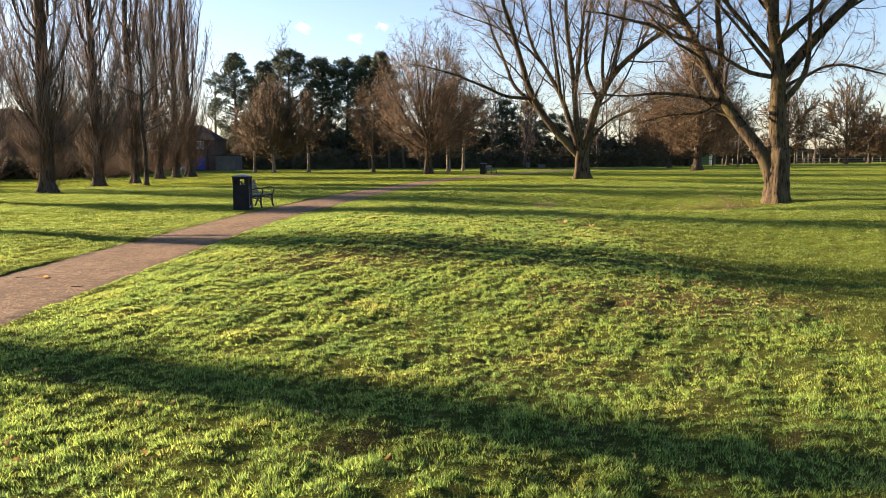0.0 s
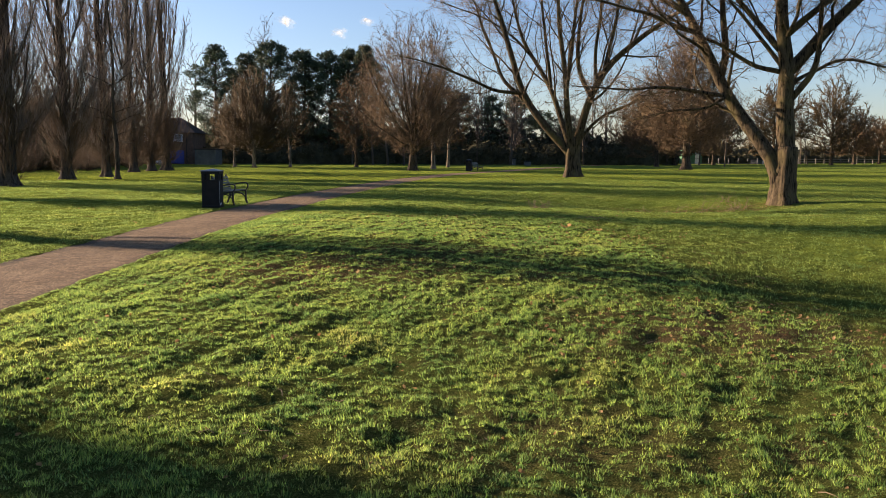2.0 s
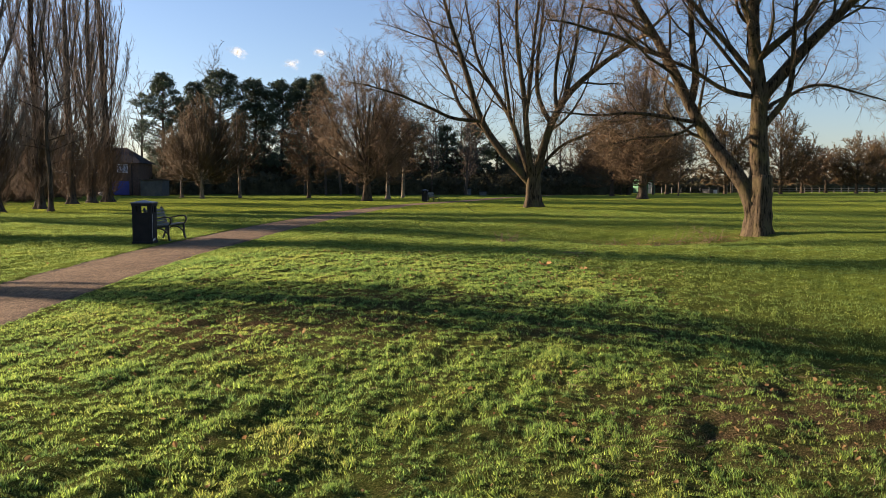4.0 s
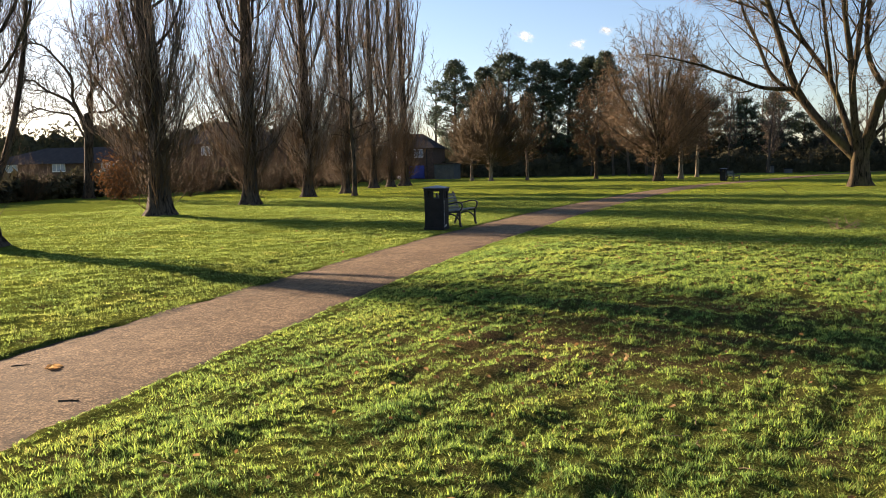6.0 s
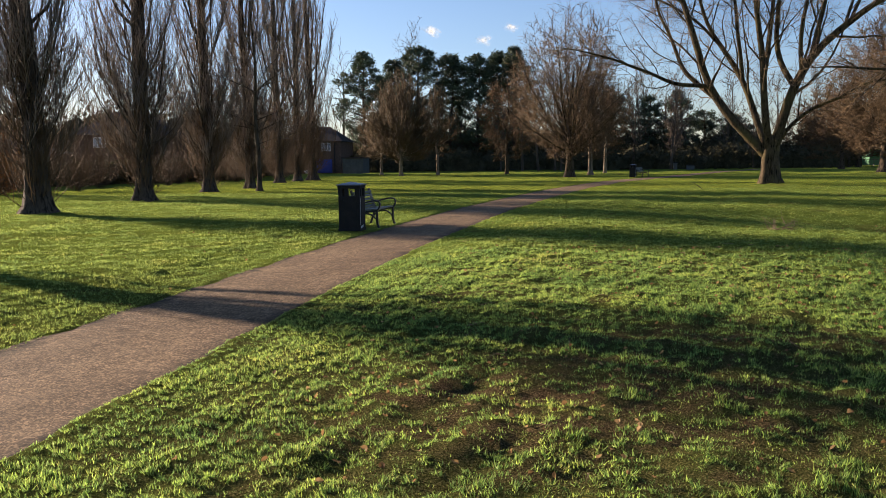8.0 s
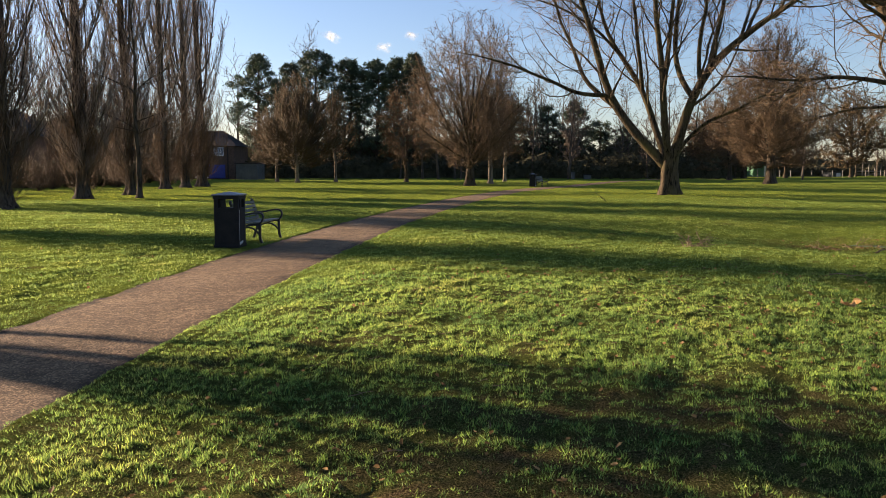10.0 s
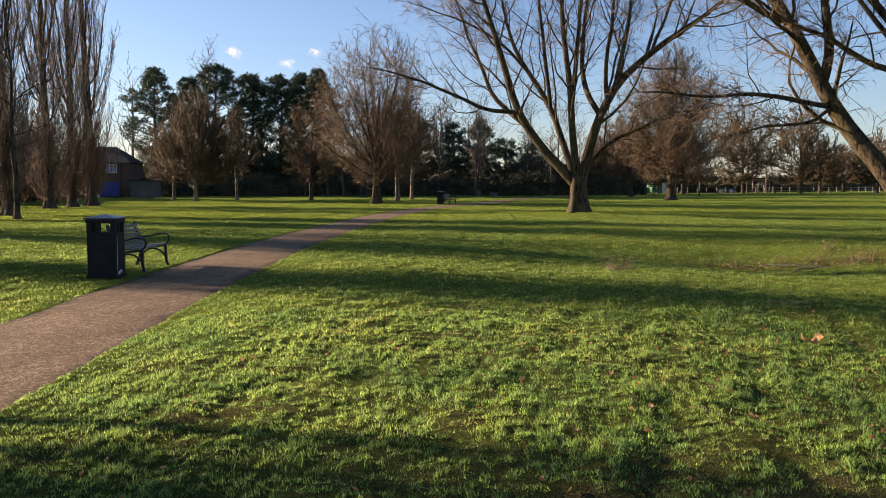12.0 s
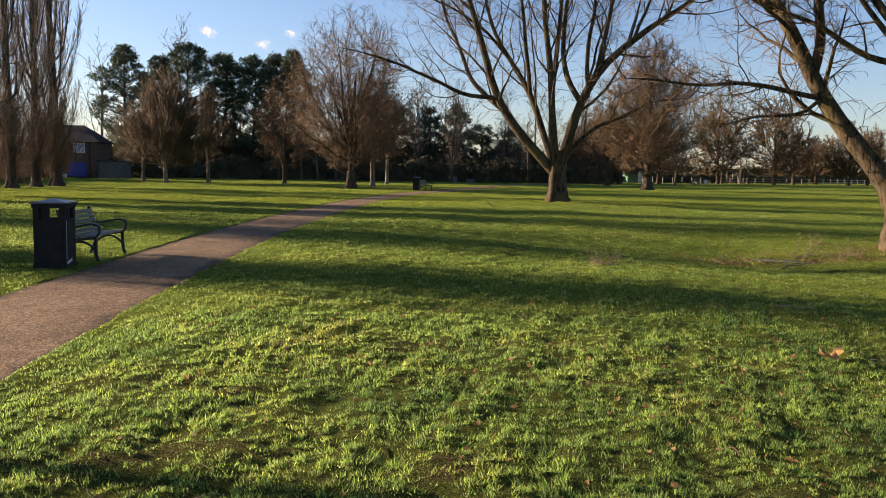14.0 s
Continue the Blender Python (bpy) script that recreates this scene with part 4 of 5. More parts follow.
crown_tree("birch_tree", -10.8, 105, 56, 0.17, 2.3, ((1.8, 3.4, 6, 9, 11.5), (1.6, 3.0, 3.4, 2.2, 0.2)), "slender birch with a pale trunk", BARK_PALE, TWIG_OLIVE,
           34, 2.0, 8, 0.85, 1.0, (0.3, 1.0), 0.008, (8, 7, 5), 30, 0.4, 0.0, 0.021)
crown_tree("lime_tree", 35.3, 94, 57, 0.5, 2.0, ((1.6, 3.2, 6.5, 10, 13.5, 16, 17.2), (4.6, 6.8, 7.4, 6.6, 4.8, 2.6, 0.4)), "broad bare lime with a tall domed crown and low spreading branches", BARK_GREY, TWIG_BROWN,
           72, 1.6, 11, 0.9, 0.95, (0.4, 1.0), 0.011, (10, 8, 4), 36, 0.5, 0.0, 0.025, wig=0.14, lengths=(0.38, 0.55, 0.65))
crown_tree("thorn_tree", 40.5, 119, 65, 0.3, 1.8, ((1.2, 3.5, 7, 10, 12), (5.0, 7.4, 7.2, 4.8, 0.6)), "round russet bare tree beside the lime", BARK_GREY, TWIG_RUSSET,
           40, 1.4, 7, 0.9, 0.9, (0.4, 1.0), 0.01, (9, 7, 5), 36, 0.3, -0.2, 0.034, "bare trees by the fence")
for i, (px, py, h, w, mt) in enumerate(((75, 153, 17.5, 17, TWIG_OLIVE), (62, 150, 14, 14, TWIG_OLIVE), (87, 154, 18.5, 16, TWIG_OLIVE), (67, 168, 17, 17, TWIG_BROWN), (100, 168, 12, 15, TWIG_RUSSET), (112, 178, 11, 15, TWIG_RUSSET), (53, 146, 11.5, 13, TWIG_OLIVE), (46, 143, 12.5, 13, TWIG_BROWN), (110, 164, 14, 15, TWIG_OLIVE), (121, 173, 14, 16, TWIG_RUSSET))):
    crown_tree("thorn_tree", px, py, 60 + i, 0.32, 2.4, ((1.6, h * 0.24, h * 0.5, h * 0.8, h), (w * 0.36, w * 0.5, w * 0.5, w * 0.34, 0.4)), "round russet bare tree by the far rail fence", BARK_GREY, mt,
               33, 1.8, h * 0.5, 0.85, 0.95, (0.3, 1.0), 0.009, (8, 6, 3), 36, 0.3, -0.1, 0.075, "bare trees by the fence", lengths=(0.42, 0.55, 0.7))
willow(-35.0, 55, 58, 5.6, 0.3,
       [[(0, 0, 4.6), (-1.0, 0.4, 6.3), (-2.4, 0.8, 7.4), (-3.4, 0.6, 7.5), (-4.6, 1.0, 8.1), (-5.6, 1.0, 7.9)],
        [(0, 0, 4.6), (-0.4, -0.4, 6.6), (-0.1, -1.0, 8.0), (-1.2, -1.6, 9.4), (-2.2, -2.0, 9.6), (-2.8, -2, 11)],
        [(0, 0, 4.6), (0.2, 0.4, 6.8), (-0.3, 1.0, 8.4), (0.3, 1.4, 9.6), (-0.4, 1.6, 11), (-0.2, 1.6, 12.4)],
        [(0, 0, 4.6), (0.6, -0.2, 6.6), (1.6, -0.6, 7.6), (1.9, -1.0, 9.0), (3.0, -1.4, 10), (3.4, -1.4, 11.2)],
        [(0, 0, 4.6), (0.9, 0.3, 6.0), (2.2, 0.6, 6.5), (3.4, 0.4, 7.4), (4.8, 0.2, 7.3)],
        [(0, 0, 4.0), (-0.8, -0.5, 5.6), (-2.6, -0.8, 6.0), (-3.8, -1.0, 5.5), (-5.2, -1.0, 5.8)]],
       [0.14, 0.13, 0.15, 0.13, 0.12, 0.08], "gaunt bare oak with crooked limbs by the hedge", fine=1.9, sway=0.25, m=(15, 9, 8), name="oak_tree", barkm=BARK_GREY, twigm=TWIG_GREY, droop=0.1, lean=(0.4, 0))
for px, py, sd, h, w, fr in ((-25.8, 138, 71, 18.8, 8.4, 0.2), (-21.5, 142, 72, 18.2, 7.5, 0.2), (-17.2, 139, 73, 19.6, 10, 0.18), (-12.4, 141, 74, 18.6, 7.2, 0.2), (-7.9, 139, 75, 18.4, 7.2, 0.2), (-4.6, 142, 76, 19.0, 6.6, 0.2), (-2.0, 140, 77, 19.4, 6.6, 0.2)):
    pine(px, py, sd, h, w, "tall dark pine with ragged layered foliage", fr, 125)
for px, py, sd, h, w in ((25.3, 150, 78, 13, 8), (20.2, 147, 79, 12, 7), (14.5, 150, 85, 13, 8), (9, 149, 86, 14, 8), (30.5, 154, 87, 10, 7), (36, 156, 88, 9, 7)):
    pine(px, py, sd, h, w, "dark bushy conifer at the edge of the woodland", 0.05, 70, "bushy conifers")


def wild_tree(rng, x, y, H, lean=0.0):
    """Branches of one bare tree of the far belt."""
    P = np.stack([np.linspace(0, 1, 8) * rng.normal(0, 0.6), np.linspace(0, 1, 8) * rng.normal(0, 0.6), np.linspace(-0.2, H, 8)], 1)[None] + [x, y, 0]
    R = np.linspace(0.2, 0.03, 8)[None] * H / 12
    B1, R1 = grow(rng, P, R, 14, 0.2, 0.95, 45, 0.35, 5, 0.5, 0.6, 0.2, 0.2, 0.5, 0.4, 0.05)
    B2, R2 = grow(rng, B1, R1, 6, 0.2, 1.0, 42, 0.5, 3, 0.6, 0.3, 0.3, 0.3, 0.4, 0.4, 0.042)
    B3, R3 = grow(rng, B2, R2, 3, 0.1, 1.0, 42, 0.6, 2, 0.7, 0.2, 0.3, 0.4, 0.4, 0.4, 0.04)
    return [sweep(P, R, 5), sweep(B1, R1, 3), sweep(B2, R2, 3), sweep(B3, R3, 3)]


def belt():
    rng = np.random.default_rng(80)
    pieces = []
    for _ in range(14):
        x = rng.uniform(-34, 130)
        pieces += wild_tree(rng, x, rng.uniform(146, 175) + 0.18 * max(x, 0), rng.uniform(8, 13) + (6 if x < 0 else 0) * rng.uniform(0, 1))
    for x, y, h in ((-19.5, 152, 22.5), (-32, 150, 19), (14, 150, 16), (20, 148, 15), (27, 152, 17)):
        pieces += wild_tree(rng, x, y, h)
    for _ in range(20):
        pieces += wild_tree(rng, rng.uniform(-26, 58), rng.uniform(126, 141), rng.uniform(8, 13))
    for _ in range(14):
        pieces += wild_tree(rng, rng.uniform(6, 56), rng.uniform(144, 156), rng.uniform(12, 17))
    for _ in range(12):
        y = rng.uniform(66, 124)
        pieces += wild_tree(rng, -36 - 0.1 * abs(y - 60) * rng.uniform(0, 1) - rng.uniform(0, 5), y, rng.uniform(4, 6))
    v, t = joined(pieces)
    tagged(mesh_object("distant_woodland", v, t, FAR_TWIG), "belt of bare trees beyond the park", "woodland", kind="stuff")
    # dark evergreen undergrowth, with a solid heart
    c, hearts = [], []
    for x0, x1, y0, y1, h, n in ((-30, 46, 132, 142, 4.0, 3800), (16, 54, 144, 152, 7.0, 2400), (51, 125, 158, 200, 2.6, 2200), (-30, 18, 146, 153, 9.5, 3000), (-95, -34, 112, 120, 10.5, 3800), (60, 200, 186, 232, 5.0, 2600)):
        x = rng.uniform(x0, x1, n)
        f = rng.uniform(0, 1, n)
        slant = (y1 - y0) if x0 > 50 else 0.0
        y = (y0 + (x - x0) / (x1 - x0) * slant + f * 6) if slant else y0 + (y1 - y0) * f
        tall = h * (0.8 + 0.14 * wave(x / 9, y / 9, 81) + 0.1 * wave(x / 1.7, y / 2, 83))
        c.append(np.stack([x, y, rng.uniform(0, 1, n) ** 0.7 * tall], 1))
        xs = np.arange(x0, x1, 0.8)
        base = (y0 + (xs - x0) / (x1 - x0) * slant + 3) if slant else np.full(len(xs), (y0 + y1) / 2)
        top = h * (0.8 + 0.14 * wave(xs / 9, base / 9, 81) + 0.1 * wave(xs / 1.7, base / 2, 83)) * 0.9
        k = 7
        a = np.linspace(0, math.pi, k)
        V = np.stack([np.repeat(xs[:, None], k, 1), base[:, None] - np.cos(a) * 2.0, np.sin(a) ** 0.6 * top[:, None]], 2)
        V += rng.normal(0, 0.16, V.shape)
        q = (np.arange(len(xs) - 1)[:, None] * k + np.arange(k - 1)[None]).ravel()
        hearts.append((V.reshape(-1, 3), np.concatenate([np.stack([q, q + k, q + k + 1], 1), np.stack([q, q + k + 1, q + 1], 1)])))
    v, t = joined([slips(rng, np.concatenate(c), 0.34, 9, 0.5)] + hearts)
    tagged(mesh_object("evergreen_undergrowth", v, t, EVERGREEN, False), "dark evergreen shrubs under the far trees", "shrubs", kind="stuff")
    c = []
    for a, b, h, n in (((-33, 22), (-38, 58), 1.5, 2600), ((-38, 58), (-30, 84), 1.9, 2200), ((-30, 84), (-33, 122), 2.6, 1700)):
        s = rng.uniform(0, 1, n)
        x = a[0] + (b[0] - a[0]) * s + rng.normal(0, 0.7, n)
        y = a[1] + (b[1] - a[1]) * s + rng.normal(0, 0.7, n)
        c.append(np.stack([x, y, rng.uniform(0, 1, n) ** 0.8 * h * (0.85 + 0.15 * wave(x / 3, y / 3, 82))], 1))
    v, t = slips(rng, np.concatenate(c), 0.42, 8, 0.5)
    tagged(mesh_object("hedge", v, t, EVERGREEN, False), "dense dark boundary hedge behind the poplars", "hedge", kind="stuff")


belt()


def shrub(x, y, seed, h, w, twigm, label, leaves=0):
    """A bush of many upright stems, some with withered leaves on."""
    rng = np.random.default_rng(seed)
    b = tree_thing("shrub", x, y, label, "shrub", "bare shrubs along the hedge", turn=float(rng.uniform(0, 360)))
    prof = (np.array([0.2, h * 0.3, h * 0.65, h]), np.array([w * 0.25, w * 0.5, w * 0.5, w * 0.15]))
    B1, R1 = aimed(rng, 46, prof, -0.1, 0.3, 0.75, 1.1, (0.2, 1.0), 6, 0.15, 0.007)
    B2, R2 = grow(rng, B1, R1, 9, 0.2, 1.0, 26, 0.4, 4, 0.6, 0.6, 0.3, 0.3, 0.3, 0.4, 0.009)
    B3, R3 = grow(rng, B2, R2, 5, 0.1, 1.0, 30, 0.5, 2, 0.7, 0.4, 0.3, 0.4, 0.3, 0.4, 0.008)
    child("branch", [sweep(B1, R1, 4)], BARK_GREY, b)
    child("crown", [sweep(B2, R2, 3), sweep(B3, R3, 3)], twigm, b)
    if leaves:
        child("leaves", [slips(rng, B3[:, -1][::2], 0.11, leaves, 0.7)], RUST_LEAF, b, "withered orange-brown leaves", False)
    return b


shrub(-29.6, 50.5, 301, 3.0, 4.2, TWIG_RUSSET, "bushy shrub still holding withered orange leaves", 3)
bush = shrub(-27.8, 55.5, 302, 3.4, 3.6, TWIG_RUSSET, "bare twiggy brown shrub before the dark hedge")
for k, (bx, by, bs) in enumerate(((-30.5, 63, 1.0), (-26.8, 66, 0.9), (-28.5, 72, 1.1), (-25.6, 77, 1.0), (-27.6, 83, 1.1), (-25.4, 90, 1.0), (-28, 97, 1.15), (-35.5, 50, 0.8))):
    bush.scale = (bs, bs, bs * 0.95)
    copy_thing(bush, pose(bx, by, float(ground_z(bx, by)) - 0.02, 0, 0, k * 67))
bush.scale = (1, 1, 1)


# ---- bins and benches ----
BIN_PAINT = worn("black_bin_paint", (0.008, 0.008, 0.01), (0.02, 0.018, 0.017), 5, 0.75, 0.15, 0.002)
BIN_CAP = worn("dark_blue_cap", (0.03, 0.035, 0.06), (0.055, 0.06, 0.09), 5, 0.35, 0.1, 0.002)
IRON = worn("black_cast_iron", (0.012, 0.013, 0.015), (0.03, 0.03, 0.03), 12, 0.45, 0.3, 0.003)
SLAT = worn("weathered_slat", (0.08, 0.088, 0.075), (0.2, 0.21, 0.18), 6, 0.6, 0.4, 0.004, stretch=(6, 0.6, 6), random_tint=0.5)
PALE_MARK = worn("pale_mark", (0.4, 0.4, 0.38), (0.55, 0.55, 0.52), 9, 0.7, 0)


def litter_bin(x, y, turn):
    b = tagged(thing("litter_bin", x, y, float(ground_z(x, y)), turn), "square black litter bin with open top slots and low pyramid cap", "litter bin", "litter bins")
    w = 0.5
    part("body", boxed((w, w, 0.8), (0, 0, 0.4), bevel=0.012), BIN_PAINT, b)
    part("base", boxed((w + 0.03, w + 0.03, 0.06), (0, 0, 0.03), bevel=0.008), BIN_PAINT, b)
    for sx in (-1, 1):
        for sy in (-1, 1):
            part("post", boxed((0.09, 0.09, 0.2), (sx * (w / 2 - 0.045), sy * (w / 2 - 0.045), 0.89), bevel=0.006), BIN_PAINT, b)
    for k in range(4):
        q = pose(0, 0, 0, 0, 0, 90 * k)
        part("slot_bar", boxed((0.1, 0.03, 0.2), q @ Vector((-0.06, -w / 2 + 0.018, 0.89)), q), BIN_PAINT, b)
        part("side_panel", boxed((w - 0.1, 0.008, 0.6), q @ Vector((0, -w / 2 - 0.003, 0.42)), q, 0.002), BIN_PAINT, b)
    part("rim", boxed((w + 0.03, w + 0.03, 0.07), (0, 0, 1.01), bevel=0.012), BIN_PAINT, b)
    bm = bmesh.new()
    e = w / 2 + 0.035
    low = [bm.verts.new((sx * e, sy * e, 1.045)) for sx, sy in ((-1, -1), (1, -1), (1, 1), (-1, 1))]
    mid = [bm.verts.new((sx * e, sy * e, 1.07)) for sx, sy in ((-1, -1), (1, -1), (1, 1), (-1, 1))]
    tip = bm.verts.new((0, 0, 1.13))
    bm.faces.new(low[::-1])
    for k in range(4):
        bm.faces.new((low[k], low[(k + 1) % 4], mid[(k + 1) % 4], mid[k]))
        bm.faces.new((mid[k], mid[(k + 1) % 4], tip))
    part("cap", bm, BIN_CAP, b, "dark blue-grey pyramid cap")
    # a thin pale upright strip and a scuff on one side
    part("pale_strip", boxed((0.004, 0.012, 0.62), (w / 2 + 0.009, -w / 2 + 0.04, 0.45), pose(0, 0, 0, -2, 0, 0)), PALE_MARK, b, "thin pale upright strip on the bin side")
    part("scrape", boxed((0.004, 0.22, 0.05), (w / 2 + 0.009, -w / 2 + 0.16, 0.1), pose(0, 0, 0, 9, 0, 0)), PALE_MARK, b, "pale scuffed patch at the foot")
    return b


def bench(x, y, turn):
    """Origin under the middle; the sitter looks along +x; 1.5 m long along y."""
    b = tagged(thing("park_bench", x, y, float(ground_z(x, y)), turn), "park bench with scrolled black iron ends and weathered slats", "bench", "park benches")
    half = 0.74
    for s in (-half, half):
        pts = bez((-0.36, s, 0.88), (-0.31, s, 0.7), (-0.25, s, 0.55), (-0.22, s, 0.42)) + bez((-0.22, s, 0.42), (-0.2, s, 0.3), (-0.27, s, 0.15), (-0.33, s, 0.0))[1:]
        end = part("end_frame", bar(pts, 0.05, 0.05), IRON, b)
        part("front_leg", bar(bez((0.27, s, 0.44), (0.3, s, 0.3), (0.24, s, 0.15), (0.33, s, 0.0)), 0.05, 0.05), IRON, end)
        part("seat_rail", bar(bez((-0.24, s, 0.4), (-0.05, s, 0.36), (0.1, s, 0.42), (0.29, s, 0.42)), 0.045, 0.045), IRON, end)
        part("arch", bar(bez((-0.27, s, 0.16), (-0.12, s, 0.4), (0.12, s, 0.42), (0.27, s, 0.2)), 0.035, 0.035), IRON, end)
        part("arm_rest", bar(bez((-0.27, s, 0.62), (-0.05, s, 0.56), (0.12, s, 0.7), (0.29, s, 0.66)) + bez((0.29, s, 0.66), (0.38, s, 0.64), (0.38, s, 0.52), (0.28, s, 0.43))[1:], 0.05, 0.035), IRON, end)
        bm = bmesh.new()
        bmesh.ops.create_uvsphere(bm, u_segments=10, v_segments=6, radius=0.035, matrix=Matrix.Translation((-0.36, s, 0.89)))
        part("knob", bm, IRON, end, smooth=True)
    for i in range(5):
        z = 0.5 + i * 0.085
        xx = -0.225 - (z - 0.45) * 0.3
        part("back_slat", boxed((0.025, 1.5, 0.062), (xx + 0.035, 0, z), pose(0, 0, 0, 0, -16, 0), 0.004), SLAT, b)
    for i in range(6):
        part("seat_slat", boxed((0.068, 1.5, 0.028), (-0.18 + i * 0.088, 0, 0.445 - 0.01 * math.sin(i)), None, 0.004), SLAT, b)
    return b


litter_bin(-4.85, 26.55, -4)
bench(-4.62, 28.2, -6)
litter_bin(8.7, 80.3, -20)
bench(9.6, 81.0, -28)

# ---- house beyond the hedge ----
BRICK = worn("brown_brick", (0.09, 0.055, 0.04), (0.16, 0.1, 0.07), 3, 0.9, 0.3, 0.01)
ROOF = worn("dark_roof_tile", (0.025, 0.02, 0.02), (0.05, 0.042, 0.038), 2, 0.8, 0.3, 0.02)
WHITE = worn("white_frame_paint", (0.7, 0.7, 0.7), (0.82, 0.82, 0.82), 4, 0.5, 0)
BLUE = worn("blue_board", (0.02, 0.04, 0.24), (0.035, 0.06, 0.32), 2, 0.5, 0.1, 0.01)
PANE = worn("window_pane", (0.25, 0.32, 0.4), (0.35, 0.42, 0.5), 1, 0.05, 0)
GREYB = worn("grey_panel", (0.07, 0.075, 0.075), (0.12, 0.125, 0.12), 1.5, 0.7, 0.2, 0.01)


def house(x, y, w, d, eave, ridge, name, label, window_at=()):
    h = tagged(thing(name, x, y, 0), label, "house")
    part("wall", boxed((w, d, eave), (0, 0, eave / 2)), BRICK, h)
    bm = bmesh.new()
    o = 0.4
    a = [bm.verts.new(q) for q in ((-w / 2 - o, -d / 2 - o, eave), (w / 2 + o, -d / 2 - o, eave), (w / 2 + o, d / 2 + o, eave), (-w / 2 - o, d / 2 + o, eave))]
    r = [bm.verts.new((-w / 2 + w * 0.3, 0, ridge)), bm.verts.new((w / 2 - w * 0.3, 0, ridge))]
    for f in ((a[0], a[1], r[1], r[0]), (a[1], a[2], r[1]), (a[2], a[3], r[0], r[1]), (a[3], a[0], r[0]), (a[3], a[2], a[1], a[0])):
        bm.faces.new(f)
    bmesh.ops.recalc_face_normals(bm, faces=bm.faces)
    part("roof", bm, ROOF, h)
    for wx, wz, ww, wh in window_at:
        win = part("window", boxed((ww, 0.08, wh), (wx, -d / 2 - 0.03, wz)), WHITE, h, "white framed window")
        for k in (-1, 0, 1):
            part("pane", boxed((ww / 3 - 0.1, 0.03, wh - 0.2), (wx + k * ww / 3, -d / 2 - 0.08, wz)), PANE, win)
    return h


hs = house(-31.2, 130, 8.4, 9, 4.6, 6.9, "house", "two-storey brick house with a blue boarded ground floor", ((2.05, 3.8, 1.4, 1.2), (-2, 3.8, 1.4, 1.2)))
part("blue_board", boxed((2.3, 0.1, 1.9), (1.75, -4.56, 1.05)), BLUE, hs, "bright blue hoarding")
part("drainpipe", boxed((0.1, 0.1, 4.4), (3.3, -4.56, 2.2)), ROOF, hs)
part("chimney", boxed((0.7, 0.7, 1.3), (-1.5, 0, 7.1)), BRICK, hs)
g = tagged(thing("garage", -24.05, 122, 0), "low grey flat-roofed garage beside the house", "garage")
part("body", boxed((2.8, 5, 2.1), (0, 0, 1.05)), GREYB, g)
part("roof", boxed((3.1, 5.3, 0.16), (0, 0, 2.18), bevel=0.03), ROOF, g)
part("garage_door", boxed((2.3, 0.06, 1.8), (0, -2.52, 0.92)), GREYB, g)


def sack(x, y, seed):
    bm = bmesh.new()
    bmesh.ops.create_icosphere(bm, subdivisions=3, radius=0.4, matrix=Matrix.Diagonal((1.3, 1, 0.8, 1)))
    for v in bm.verts:
        v.co += Vector(noise.noise_vector(v.co * 3 + Vector((seed, 0, 0)))) * 0.09
    me = bpy.data.meshes.new("sack")
    for f in bm.faces:
        f.smooth = True
    bm.to_mesh(me)
    bm.free()
    me.materials.append(WHITE)
    ob = new("sack", me)
    ob.location = (x, y, 0.28)
    return tagged(ob, "bulging white sack leaning by the house", "sack", "white sacks")


for k, (sx, sy) in enumerate(((-30.6, 120.4), (-29.8, 120.1), (-30.2, 121.1))):
    sack(sx, sy, k * 3.1)

# ---- houses behind the left hedge ----
house(-59, 88, 22, 5, 2.8, 4.6, "terrace", "low brick terrace with a dark tiled roof", ((-7, 2.4, 1.6, 1.0), (-1, 2.4, 1.6, 1.0), (5, 2.4, 1.6, 1.0)))
house(-45.0, 98, 9, 9, 4.8, 7.6, "house", "brick house with a steep dark roof", ((-1.5, 4.0, 1.4, 1.1),))

# ---- clouds ----
def cloud(x, z, w, h, tilt, seed):
    """A thin puff of fair-weather cloud, thickest in the middle."""
    n = 25
    g = np.linspace(-1, 1, n)
    X, Z = (q.ravel() for q in np.meshgrid(g, g))
    Y = -0.25 * np.maximum(0, 1 - X * X - Z * Z) + 0.04 * wave(X / 0.5, Z / 0.5, seed)
    i = (np.arange(n - 1)[:, None] * n + np.arange(n - 1)[None]).ravel()
    ob = mesh_object("cloud", np.stack([X, Y, Z], 1), np.concatenate([np.stack([i, i + 1, i + n + 1], 1), np.stack([i, i + n + 1, i + n], 1)]), CLOUD)
    ob.matrix_world = pose(x, 3000, z, 0, tilt, 0) @ Matrix.Diagonal((w, w * 0.5, h, 1))
    return tagged(ob, "small white fair-weather cloud in blue sky", "cloud", "small clouds", "structure")


